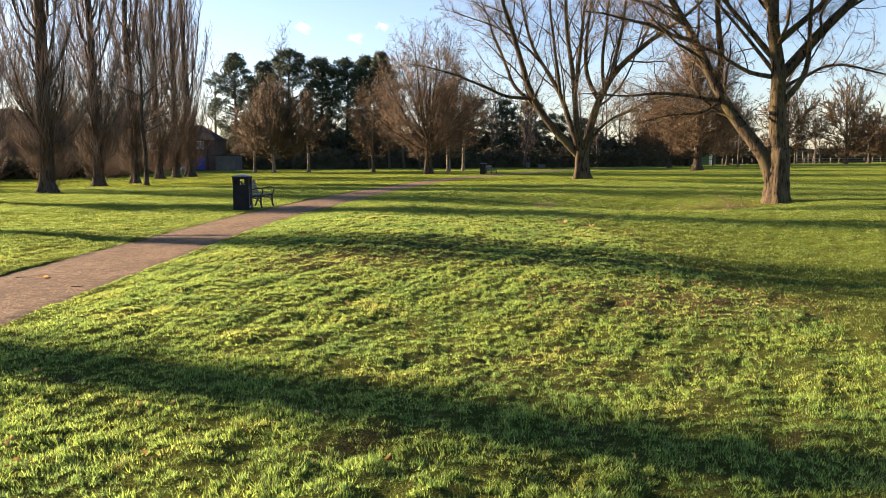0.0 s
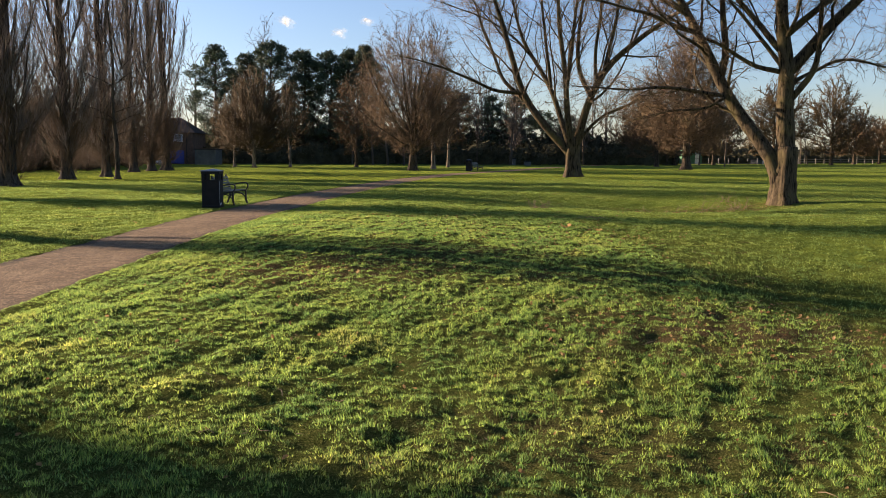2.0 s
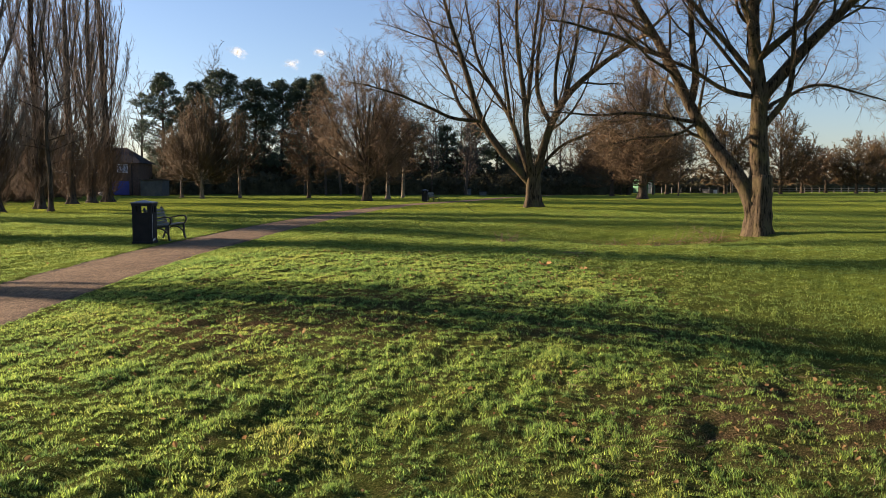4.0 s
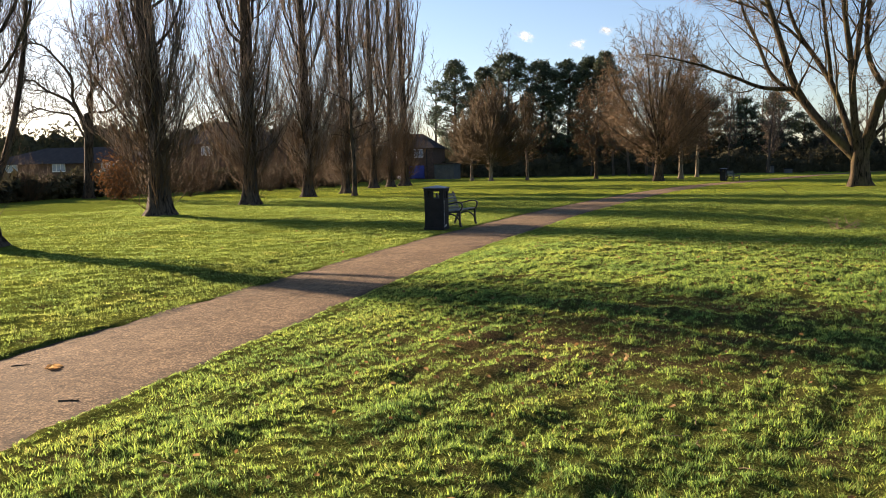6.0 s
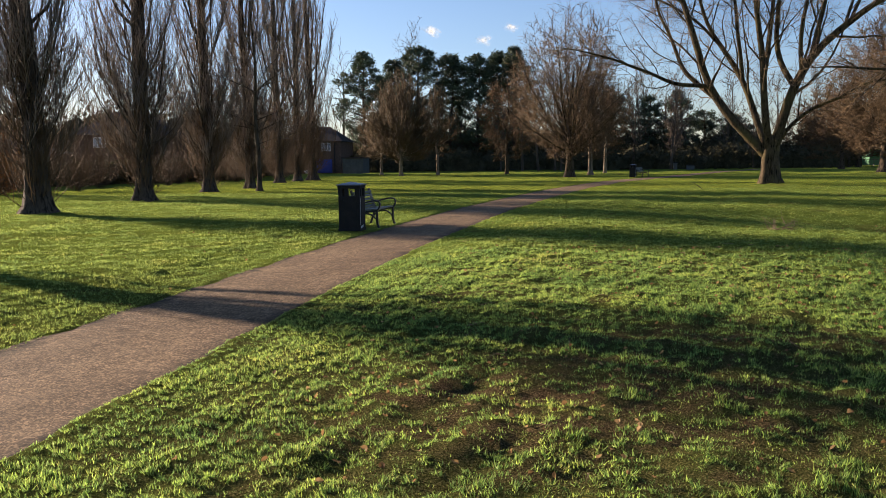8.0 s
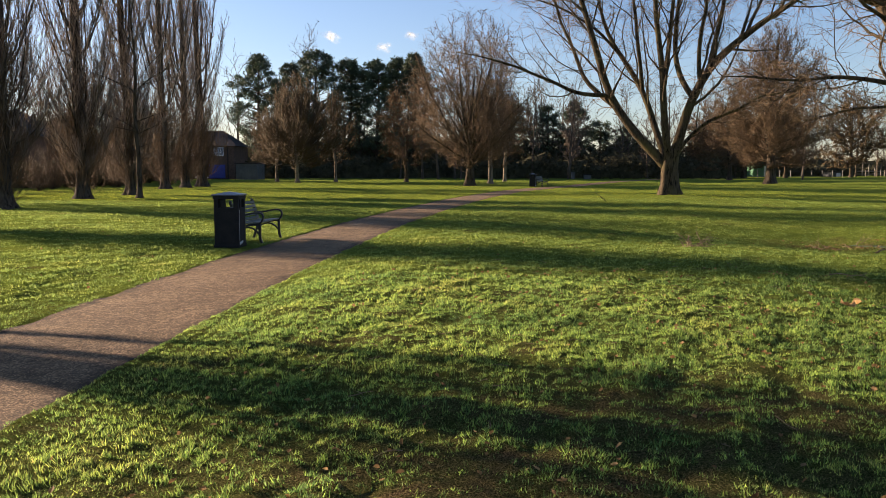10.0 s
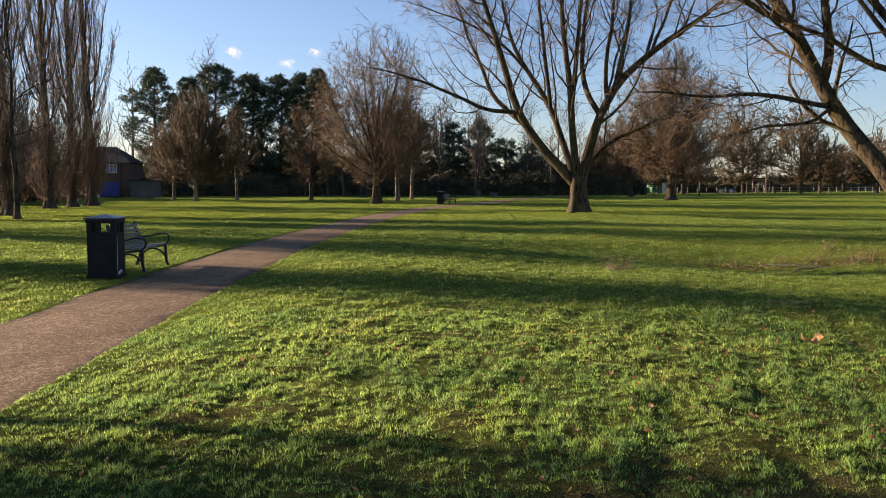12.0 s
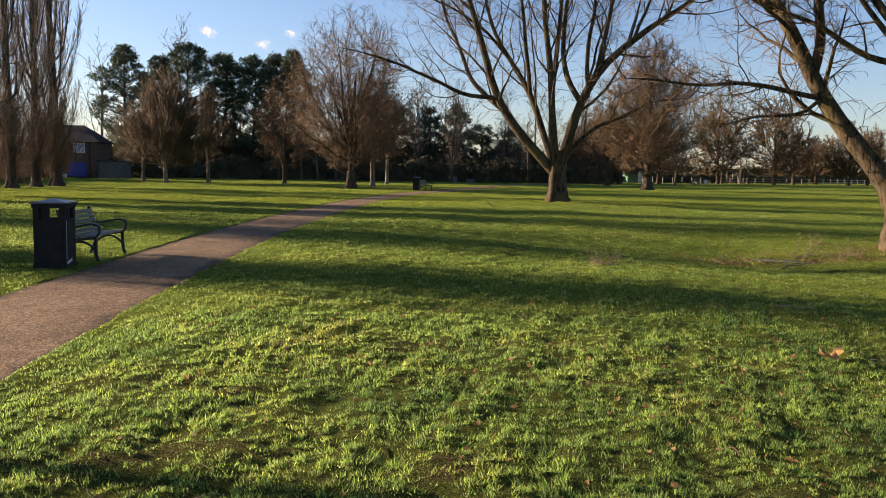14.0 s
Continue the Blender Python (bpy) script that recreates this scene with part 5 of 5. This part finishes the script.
def cloud_material():
    m, nt, b = nodes_of("cloud_white")
    v = place_vec(nt, False, (1, 0, 1))
    oi = nt.nodes.new("ShaderNodeObjectInfo")
    n = nt.nodes.new("ShaderNodeTexNoise")
    n.noise_dimensions = "4D"
    n.inputs["Scale"].default_value, n.inputs["Detail"].default_value = 1.6, 5
    shift = nt.nodes.new("ShaderNodeMath")
    shift.operation, shift.inputs[1].default_value = "MULTIPLY", 20
    nt.links.new(oi.outputs["Random"], shift.inputs[0])
    nt.links.new(shift.outputs[0], n.inputs["W"])
    nt.links.new(v, n.inputs["Vector"])
    ln = nt.nodes.new("ShaderNodeVectorMath")
    ln.operation = "LENGTH"
    nt.links.new(v, ln.inputs[0])
    body = nt.nodes.new("ShaderNodeMath")
    body.operation = "SUBTRACT"
    nt.links.new(n.outputs["Fac"], body.inputs[0])
    half = nt.nodes.new("ShaderNodeMath")
    half.operation, half.inputs[1].default_value = "MULTIPLY", 0.62
    nt.links.new(ln.outputs["Value"], half.inputs[0])
    nt.links.new(half.outputs[0], body.inputs[1])
    tr = nt.nodes.new("ShaderNodeBsdfTransparent")
    tl = nt.nodes.new("ShaderNodeBsdfTranslucent")
    tl.inputs[0].default_value = (0.95, 0.95, 0.95, 1)
    b.inputs["Base Color"].default_value = (0.95, 0.95, 0.95, 1)
    b.inputs["Roughness"].default_value, b.inputs["Specular IOR Level"].default_value = 1.0, 0.0
    m1 = nt.nodes.new("ShaderNodeMixShader")
    m1.inputs[0].default_value = 0.5
    nt.links.new(b.outputs[0], m1.inputs[1])
    nt.links.new(tl.outputs[0], m1.inputs[2])
    m2 = nt.nodes.new("ShaderNodeMixShader")
    nt.links.new(ramp(nt, body.outputs[0], ((0.0, (0, 0, 0)), (0.3, (0.35, 0.35, 0.35)), (0.5, (0.9, 0.9, 0.9)))), m2.inputs[0])
    nt.links.new(tr.outputs[0], m2.inputs[1])
    nt.links.new(m1.outputs[0], m2.inputs[2])
    nt.links.new(m2.outputs[0], nt.nodes["Material Output"].inputs[0])
    return m


CLOUD = cloud_material()
cloud(-322, 466, 46, 26, 22, 1)
cloud(-136, 430, 42, 25, 4, 2)
cloud(-36, 472, 36, 18, 8, 3)


# ---- the far edge: rail fence, playground, small fittings ----
PALE_WOOD = worn("pale_rail_wood", (0.13, 0.115, 0.095), (0.25, 0.225, 0.19), 2, 0.8, 0.2, 0.01)
GREEN_PAINT = worn("green_paint", (0.03, 0.12, 0.05), (0.05, 0.18, 0.08), 2, 0.5, 0.1, 0.01)
DARK_RAIL = worn("dark_railing_paint", (0.015, 0.018, 0.018), (0.04, 0.045, 0.045), 2, 0.5, 0)


def rail_fence(x0, y0, x1, y1, step=2.6):
    f = tagged(thing("rail_fence", x0, y0, 0), "pale timber post and rail fence at the far edge", "fence")
    d = Vector((x1 - x0, y1 - y0, 0))
    n = int(d.length / step)
    q = pose(0, 0, 0, 0, 0, math.degrees(math.atan2(d.y, d.x)))
    for i in range(n + 1):
        p = d * (i / n)
        part("post", boxed((0.14, 0.14, 1.25), (p.x, p.y, 0.6), q, 0.01), PALE_WOOD, f)
    for i in range(n):
        p = d * ((i + 0.5) / n)
        for z in (0.5, 1.05):
            part("rail", boxed((step * 0.99, 0.05, 0.16), (p.x, p.y, z), q), PALE_WOOD, f)
    return f


def railing(x0, y0, x1, y1):
    f = tagged(thing("railing", x0, y0, 0), "dark bow-top metal railing before the far shrubs", "railing")
    d = Vector((x1 - x0, y1 - y0, 0))
    q = pose(0, 0, 0, 0, 0, math.degrees(math.atan2(d.y, d.x)))
    n = int(d.length / 2.5)
    for i in range(n + 1):
        p = d * (i / n)
        part("post", boxed((0.08, 0.08, 1.3), (p.x, p.y, 0.6), q), DARK_RAIL, f)
    for i in range(n):
        p = d * ((i + 0.5) / n)
        for z in (0.2, 1.1):
            part("rail", boxed((d.length / n, 0.04, 0.06), (p.x, p.y, z), q), DARK_RAIL, f)
    return f


rail_fence(84, 168, 140, 190)
railing(24, 136, 78, 158)


def play_tower(x, y):
    t = tagged(thing("play_tower", x, y, 0), "white and green wooden play tower behind the railing", "play tower")
    for sx in (-0.9, 0.9):
        for sy in (-0.9, 0.9):
            part("post", boxed((0.16, 0.16, 4.6), (sx, sy, 2.3), bevel=0.01), WHITE, t)
    part("deck", boxed((2.0, 2.0, 0.14), (0, 0, 1.8)), PALE_WOOD, t)
    part("side_panel", boxed((1.6, 0.08, 0.9), (0, -0.95, 2.4)), GREEN_PAINT, t)
    bm = bmesh.new()
    bmesh.ops.create_cone(bm, cap_ends=True, segments=4, radius1=1.9, radius2=0.05, depth=1.2, matrix=Matrix.Translation((0, 0, 5.1)) @ pose(0, 0, 0, 0, 0, 45))
    part("roof", bm, GREEN_PAINT, t)
    return t


play_tower(38.3, 150)


def cabin(x, y, w, h, m, label):
    c = tagged(thing("cabin", x, y, 0), label, "cabin")
    part("body", boxed((w, 3, h), (0, 0, h / 2), bevel=0.03), m, c)
    part("roof", boxed((w + 0.3, 3.3, 0.14), (0, 0, h + 0.07), bevel=0.03), ROOF, c)
    part("door", boxed((0.8, 0.06, h * 0.8), (w * 0.2, -1.53, h * 0.4)), WHITE, c, "white cabin door")
    return c


cabin(61.5, 160, 3.4, 2.8, GREEN_PAINT, "low green painted cabin behind the railing")
cabin(77.8, 165, 2, 0.9, GREYB, "low grey hut beyond the railing")


def far_bin(x, y, w, h, m, label):
    f = tagged(thing("storage_bin", x, y, 0), label, "bin")
    part("body", boxed((w, w * 0.8, h), (0, 0, h / 2), bevel=0.05), m, f)
    part("lid", boxed((w + 0.08, w * 0.8 + 0.08, 0.1), (0, 0, h + 0.05), bevel=0.03), BIN_PAINT, f)
    return f


far_bin(20.8, 127, 0.5, 1.0, GREYB, "grey wheeled bin at the edge of the shrubs")
far_bin(22.9, 127, 1.0, 0.6, GREYB, "low grey storage box at the edge of the shrubs")


def shelter(x, y):
    s = tagged(thing("park_shelter", x, y, 0), "open pale-posted shelter beyond the rail fence", "shelter")
    for k in range(5):
        part("post", boxed((0.2, 0.2, 2.6), (k * 1.3 - 2.6, 0, 1.3)), PALE_WOOD, s)
    part("beam", boxed((5.8, 0.3, 0.3), (0, 0, 2.75)), PALE_WOOD, s)
    part("roof", boxed((6.4, 3.4, 0.16), (0, 1.2, 3.0)), ROOF, s)
    return s


shelter(92, 178)
pole = np.array([[(7.75, 48.0, float(ground_z(7.75, 48.0)) - 0.05), (7.45, 48.0, 0.32), (7.1, 48.0, 0.55)]])
v_, t_ = sweep(pole, np.array([[0.02, 0.016, 0.01]]), 5)
tagged(mesh_object("stick", v_, t_, BARK_GREY), "dead stick leaning out of the grass", "stick")

# ---- the puddle and its dead sticks ----
def water_material():
    m, nt, b = nodes_of("muddy_water")
    b.inputs["Base Color"].default_value = (0.03, 0.028, 0.018, 1)
    b.inputs["Roughness"].default_value = 0.12
    bumped(nt, b, noise_tex(nt, place_vec(nt, True), 9, 2), 0.05, 0.01)
    return m


def puddle():
    a = np.arange(40) * 2 * math.pi / 40
    x = POND[0] + 1.15 * np.cos(a)
    y = POND[1] - 0.55 * 1.15 * np.cos(a) + 0.4 * np.sin(a)
    z = float(ground_z(POND[0], POND[1])) + 0.045
    v = np.concatenate([np.stack([x, y, np.full(40, z)], 1), [[POND[0], POND[1], z]]])
    i = np.arange(40)
    ob = mesh_object("water", v, np.stack([i, (i + 1) % 40, np.full(40, 40)], 1), water_material())
    tagged(ob, "shallow muddy puddle in a hollow of the lawn", "puddle", kind="structure")


puddle()
STICK = worn("dry_stick", (0.12, 0.085, 0.05), (0.3, 0.22, 0.13), 5, 0.8, 0.2, 0.004)


def brush(x, y, seed, n, length, label):
    rng = np.random.default_rng(seed)
    base = np.stack([x + rng.normal(0, length * 0.35, n), y + rng.normal(0, length * 0.25, n), np.zeros(n)], 1)
    base[:, 2] = ground_z(base[:, 0], base[:, 1]) + 0.01
    d = unit(rng.normal(0, 1, (n, 3)) * [1, 0.7, 0.6] + [0, 0, 0.5])
    L = length * rng.uniform(0.4, 1.1, n)
    P = np.stack([base + d * (L * s)[:, None] + rng.normal(0, 0.03, (n, 3)) * s for s in (0, 0.3, 0.65, 1.0)], 1)
    P[:, :, 2] = np.maximum(P[:, :, 2], ground_z(P[:, :, 0], P[:, :, 1]) + 0.005)
    R = np.linspace(0.011, 0.003, 4)[None].repeat(n, 0)
    B, BR = grow(rng, P, R, 4, 0.3, 0.95, 45, 0.4, 3, 0.7, 0.1, 0.3, 0.4, 0.3, 0.4, 0.004)
    v, t = joined([sweep(P, R, 4), sweep(B, BR, 3)])
    return tagged(mesh_object("brushwood", v, t, STICK), label, "brushwood", "fallen brushwood")


brush(4.95, 27.2, 91, 20, 0.5, "small heap of dry pale twigs on the grass")
brush(13.2, 31.2, 92, 22, 0.6, "tangle of dead branches beside the puddle")
brush(11.2, 32.2, 93, 12, 0.5, "loose dead sticks along the puddle")
brush(12.3, 31.9, 96, 12, 0.8, "upright dead stems at the edge of the puddle")
brush(9.9, 31.4, 97, 14, 0.4, "short dead twigs strewn along the muddy bank")
brush(13.6, 33.2, 94, 12, 0.5, "dead branches lying by the willow")


# ---- fallen leaves ----
LEAF = thin_leaf("dead_leaf", ((0.3, (0.13, 0.07, 0.03)), (0.5, (0.25, 0.15, 0.065)), (0.7, (0.42, 0.29, 0.15))), 2.3, 0.45, 0.7, 40)


def dead_leaves(seed, spots):
    rng = np.random.default_rng(seed)
    vs, ts, k = [], [], 0
    for x0, x1, y0, y1, n, s0 in spots:
        for _ in range(n):
            x, y = rng.uniform(x0, x1), rng.uniform(y0, y1)
            s, a = s0 * rng.uniform(0.6, 1.3), rng.uniform(0, 6.283)
            on_path = abs(float(track_off(x, y))) < HALF
            z = float(ground_z(x, y)) + (0.045 if on_path else 0.042)
            tilt = Euler((rng.normal(0, 0.5), rng.normal(0, 0.5), a)).to_matrix()
            curl = rng.uniform(0.1, 0.5)
            shape = ((-0.5, 0, 0.3 * curl), (-0.25, 0.3, curl), (0.15, 0.38, curl * 0.8), (0.55, 0.05, 0.5 * curl), (0.15, -0.36, curl * 0.9), (-0.25, -0.28, curl), (0, 0, 0))
            for q in shape:
                w = tilt @ Vector(q) * s
                vs.append((x + w.x, y + w.y, z + w.z))
            ts += [(k + i, k + (i + 1) % 6, k + 6) for i in range(6)]
            k += 7
    return mesh_object("fallen_leaf_litter", np.array(vs), np.array(ts), LEAF, False)


tagged(dead_leaves(95, ((-4, 5, 4, 9, 140, 0.036), (-3, 5, 9, 16, 260, 0.038), (-2, 6, 16, 22, 240, 0.038), (-6.5, -3.8, 9, 24, 14, 0.03), (1, 5, 15.5, 19, 120, 0.04), (-10, 10, 20, 34, 90, 0.045), (1.5, 5, 8, 11, 170, 0.04), (-2.4, 1.2, 11.8, 14.2, 120, 0.038), (9.2, 14.4, 30.4, 32.6, 150, 0.06))),
       "dry brown curled leaves scattered on the grass", "leaves", kind="stuff")


PALE_LEAF = thin_leaf("pale_plane_leaf", ((0.3, (0.4, 0.22, 0.09)), (0.7, (0.6, 0.4, 0.2))), 9, 0.5, 0.7, 60)


def big_leaf(x, y, seed, size, curl=0.7):
    """A crumpled lobed leaf: three rings of points, drawn in between the lobes."""
    rng = np.random.default_rng(seed)
    n = 20
    a = np.arange(n) * 2 * math.pi / n + rng.normal(0, 0.06, n)
    lobe = 0.72 + 0.28 * np.cos(5 * a + 1.0) * np.where(np.cos(a) > -0.6, 1, 0.4) + rng.normal(0, 0.07, n)
    z = float(ground_z(x, y)) + (0.056 if abs(float(track_off(x, y))) < HALF else 0.045)
    rings = [np.array([[x, y, z]])]
    for f in (0.4, 0.72, 1.0):
        r = size * f * lobe
        fold = np.sin(2 * a + seed) * 0.35 + np.sin(5 * a) * 0.22
        rings.append(np.stack([x + r * np.cos(a), y + 0.75 * r * np.sin(a), z + size * curl * (f ** 2 * (0.45 + fold) + rng.normal(0, 0.07, n) * f)], 1))
    v = np.concatenate(rings)
    v[:, 2] = np.maximum(v[:, 2], z - 0.008)
    i = np.arange(n)
    j = (i + 1) % n
    t = [np.stack([i + 1, j + 1, 0 * i], 1)]
    for k in (1, 1 + n):
        t += [np.stack([i + k, i + k + n, j + k + n], 1), np.stack([i + k, j + k + n, j + k], 1)]
    ob = mesh_object("dead_leaf", v, np.concatenate(t), PALE_LEAF, True)
    return tagged(ob, "large curled orange-brown dead leaf on the grass", "leaf", "large fallen leaves")


for k, (lx, ly, s, c) in enumerate(((3.86, 18.7, 0.13, 0.8), (4.4, 18.1, 0.07, 0.8), (-5.13, 12.16, 0.1, 0.35))):
    big_leaf(lx, ly, 96 + k, s, c)


def twig(x, y, turn, length, thick, material, label):
    """One crooked fallen twig with a short side shoot."""
    rng = np.random.default_rng(int(1000 * abs(x)) + 7)
    f = np.linspace(-0.5, 0.5, 7)
    a = radians(turn)
    px = x + math.cos(a) * f * length - math.sin(a) * rng.normal(0, 0.03, 7) * length
    py = y + math.sin(a) * f * length + math.cos(a) * rng.normal(0, 0.03, 7) * length
    on = abs(float(track_off(x, y))) < HALF
    pz = ground_z(px, py) + (0.054 if on else 0.045) + (0.004 if on else 0.02) * np.cos(f * 3)
    P = np.stack([px, py, pz], 1)[None]
    R = np.linspace(thick, thick * 0.4, 7)[None]
    B, BR = grow(rng, P, R, 2, 0.4, 0.8, 38, 0.35, 3, 0.7, 0.05, 0.2, 0.4, 0.2, 0.3, thick * 0.35)
    v, t = joined([sweep(P, R, 6), sweep(B, BR, 4)])
    return tagged(mesh_object("twig", v, t, material), label, "twig", "fallen twigs")


for tx, ty, tr, tl, tt, tm, lab in ((5.2, 21.2, -30, 0.55, 0.011, STICK, "pale bent twig lying on the grass"), (11.0, 30.0, 20, 1.3, 0.022, STICK, "pale forked branch lying on the bank of the puddle"),
                                    (4.25, 18.5, -25, 0.22, 0.006, STICK, "pale bent twig lying on the grass"), (-5.44, 12.2, 30, 0.2, 0.009, BARK_GREY, "dark twig lying on the footpath"),
                                    (-4.33, 11.3, 15, 0.16, 0.01, BARK_GREY, "dark twig lying on the footpath"), (-4.9, 13.9, 35, 0.35, 0.008, BARK_GREY, "dark twig lying on the footpath")):
    twig(tx, ty, tr, tl, tt, tm, lab)

# ---- dry stalks and twigs lying in the grass ----
def stalks(seed, spots):
    rng = np.random.default_rng(seed)
    rows = []
    for x0, x1, y0, y1, n in spots:
        x, y, a = rng.uniform(x0, x1, n), rng.uniform(y0, y1, n), rng.uniform(0, 6.283, n)
        L, bend = rng.uniform(0.06, 0.2, n), rng.normal(0, 0.7, n)
        f = np.linspace(0, 1, 5)[None]
        t = a[:, None] + bend[:, None] * f
        px, py = x[:, None] + np.cos(t) * f * L[:, None], y[:, None] + np.sin(t) * f * L[:, None]
        rows.append(np.stack([px, py, ground_z(px, py) + 0.02 + rng.uniform(0.0, 0.03, (n, 1)) + 0.25 * L[:, None] * f * (1 - f)], 2))
    P = np.concatenate(rows)
    v, t = sweep(P, np.linspace(0.0028, 0.0014, 5)[None].repeat(len(P), 0), 4)
    return tagged(mesh_object("dry_stalk_litter", v, t, STICK), "pale dry stalks and twigs lying in the grass", "stalks", kind="stuff")


stalks(99, ((-3, 5, 5, 12, 70), (-2, 5.5, 12, 23, 190), (1.5, 5, 8, 11, 40)))
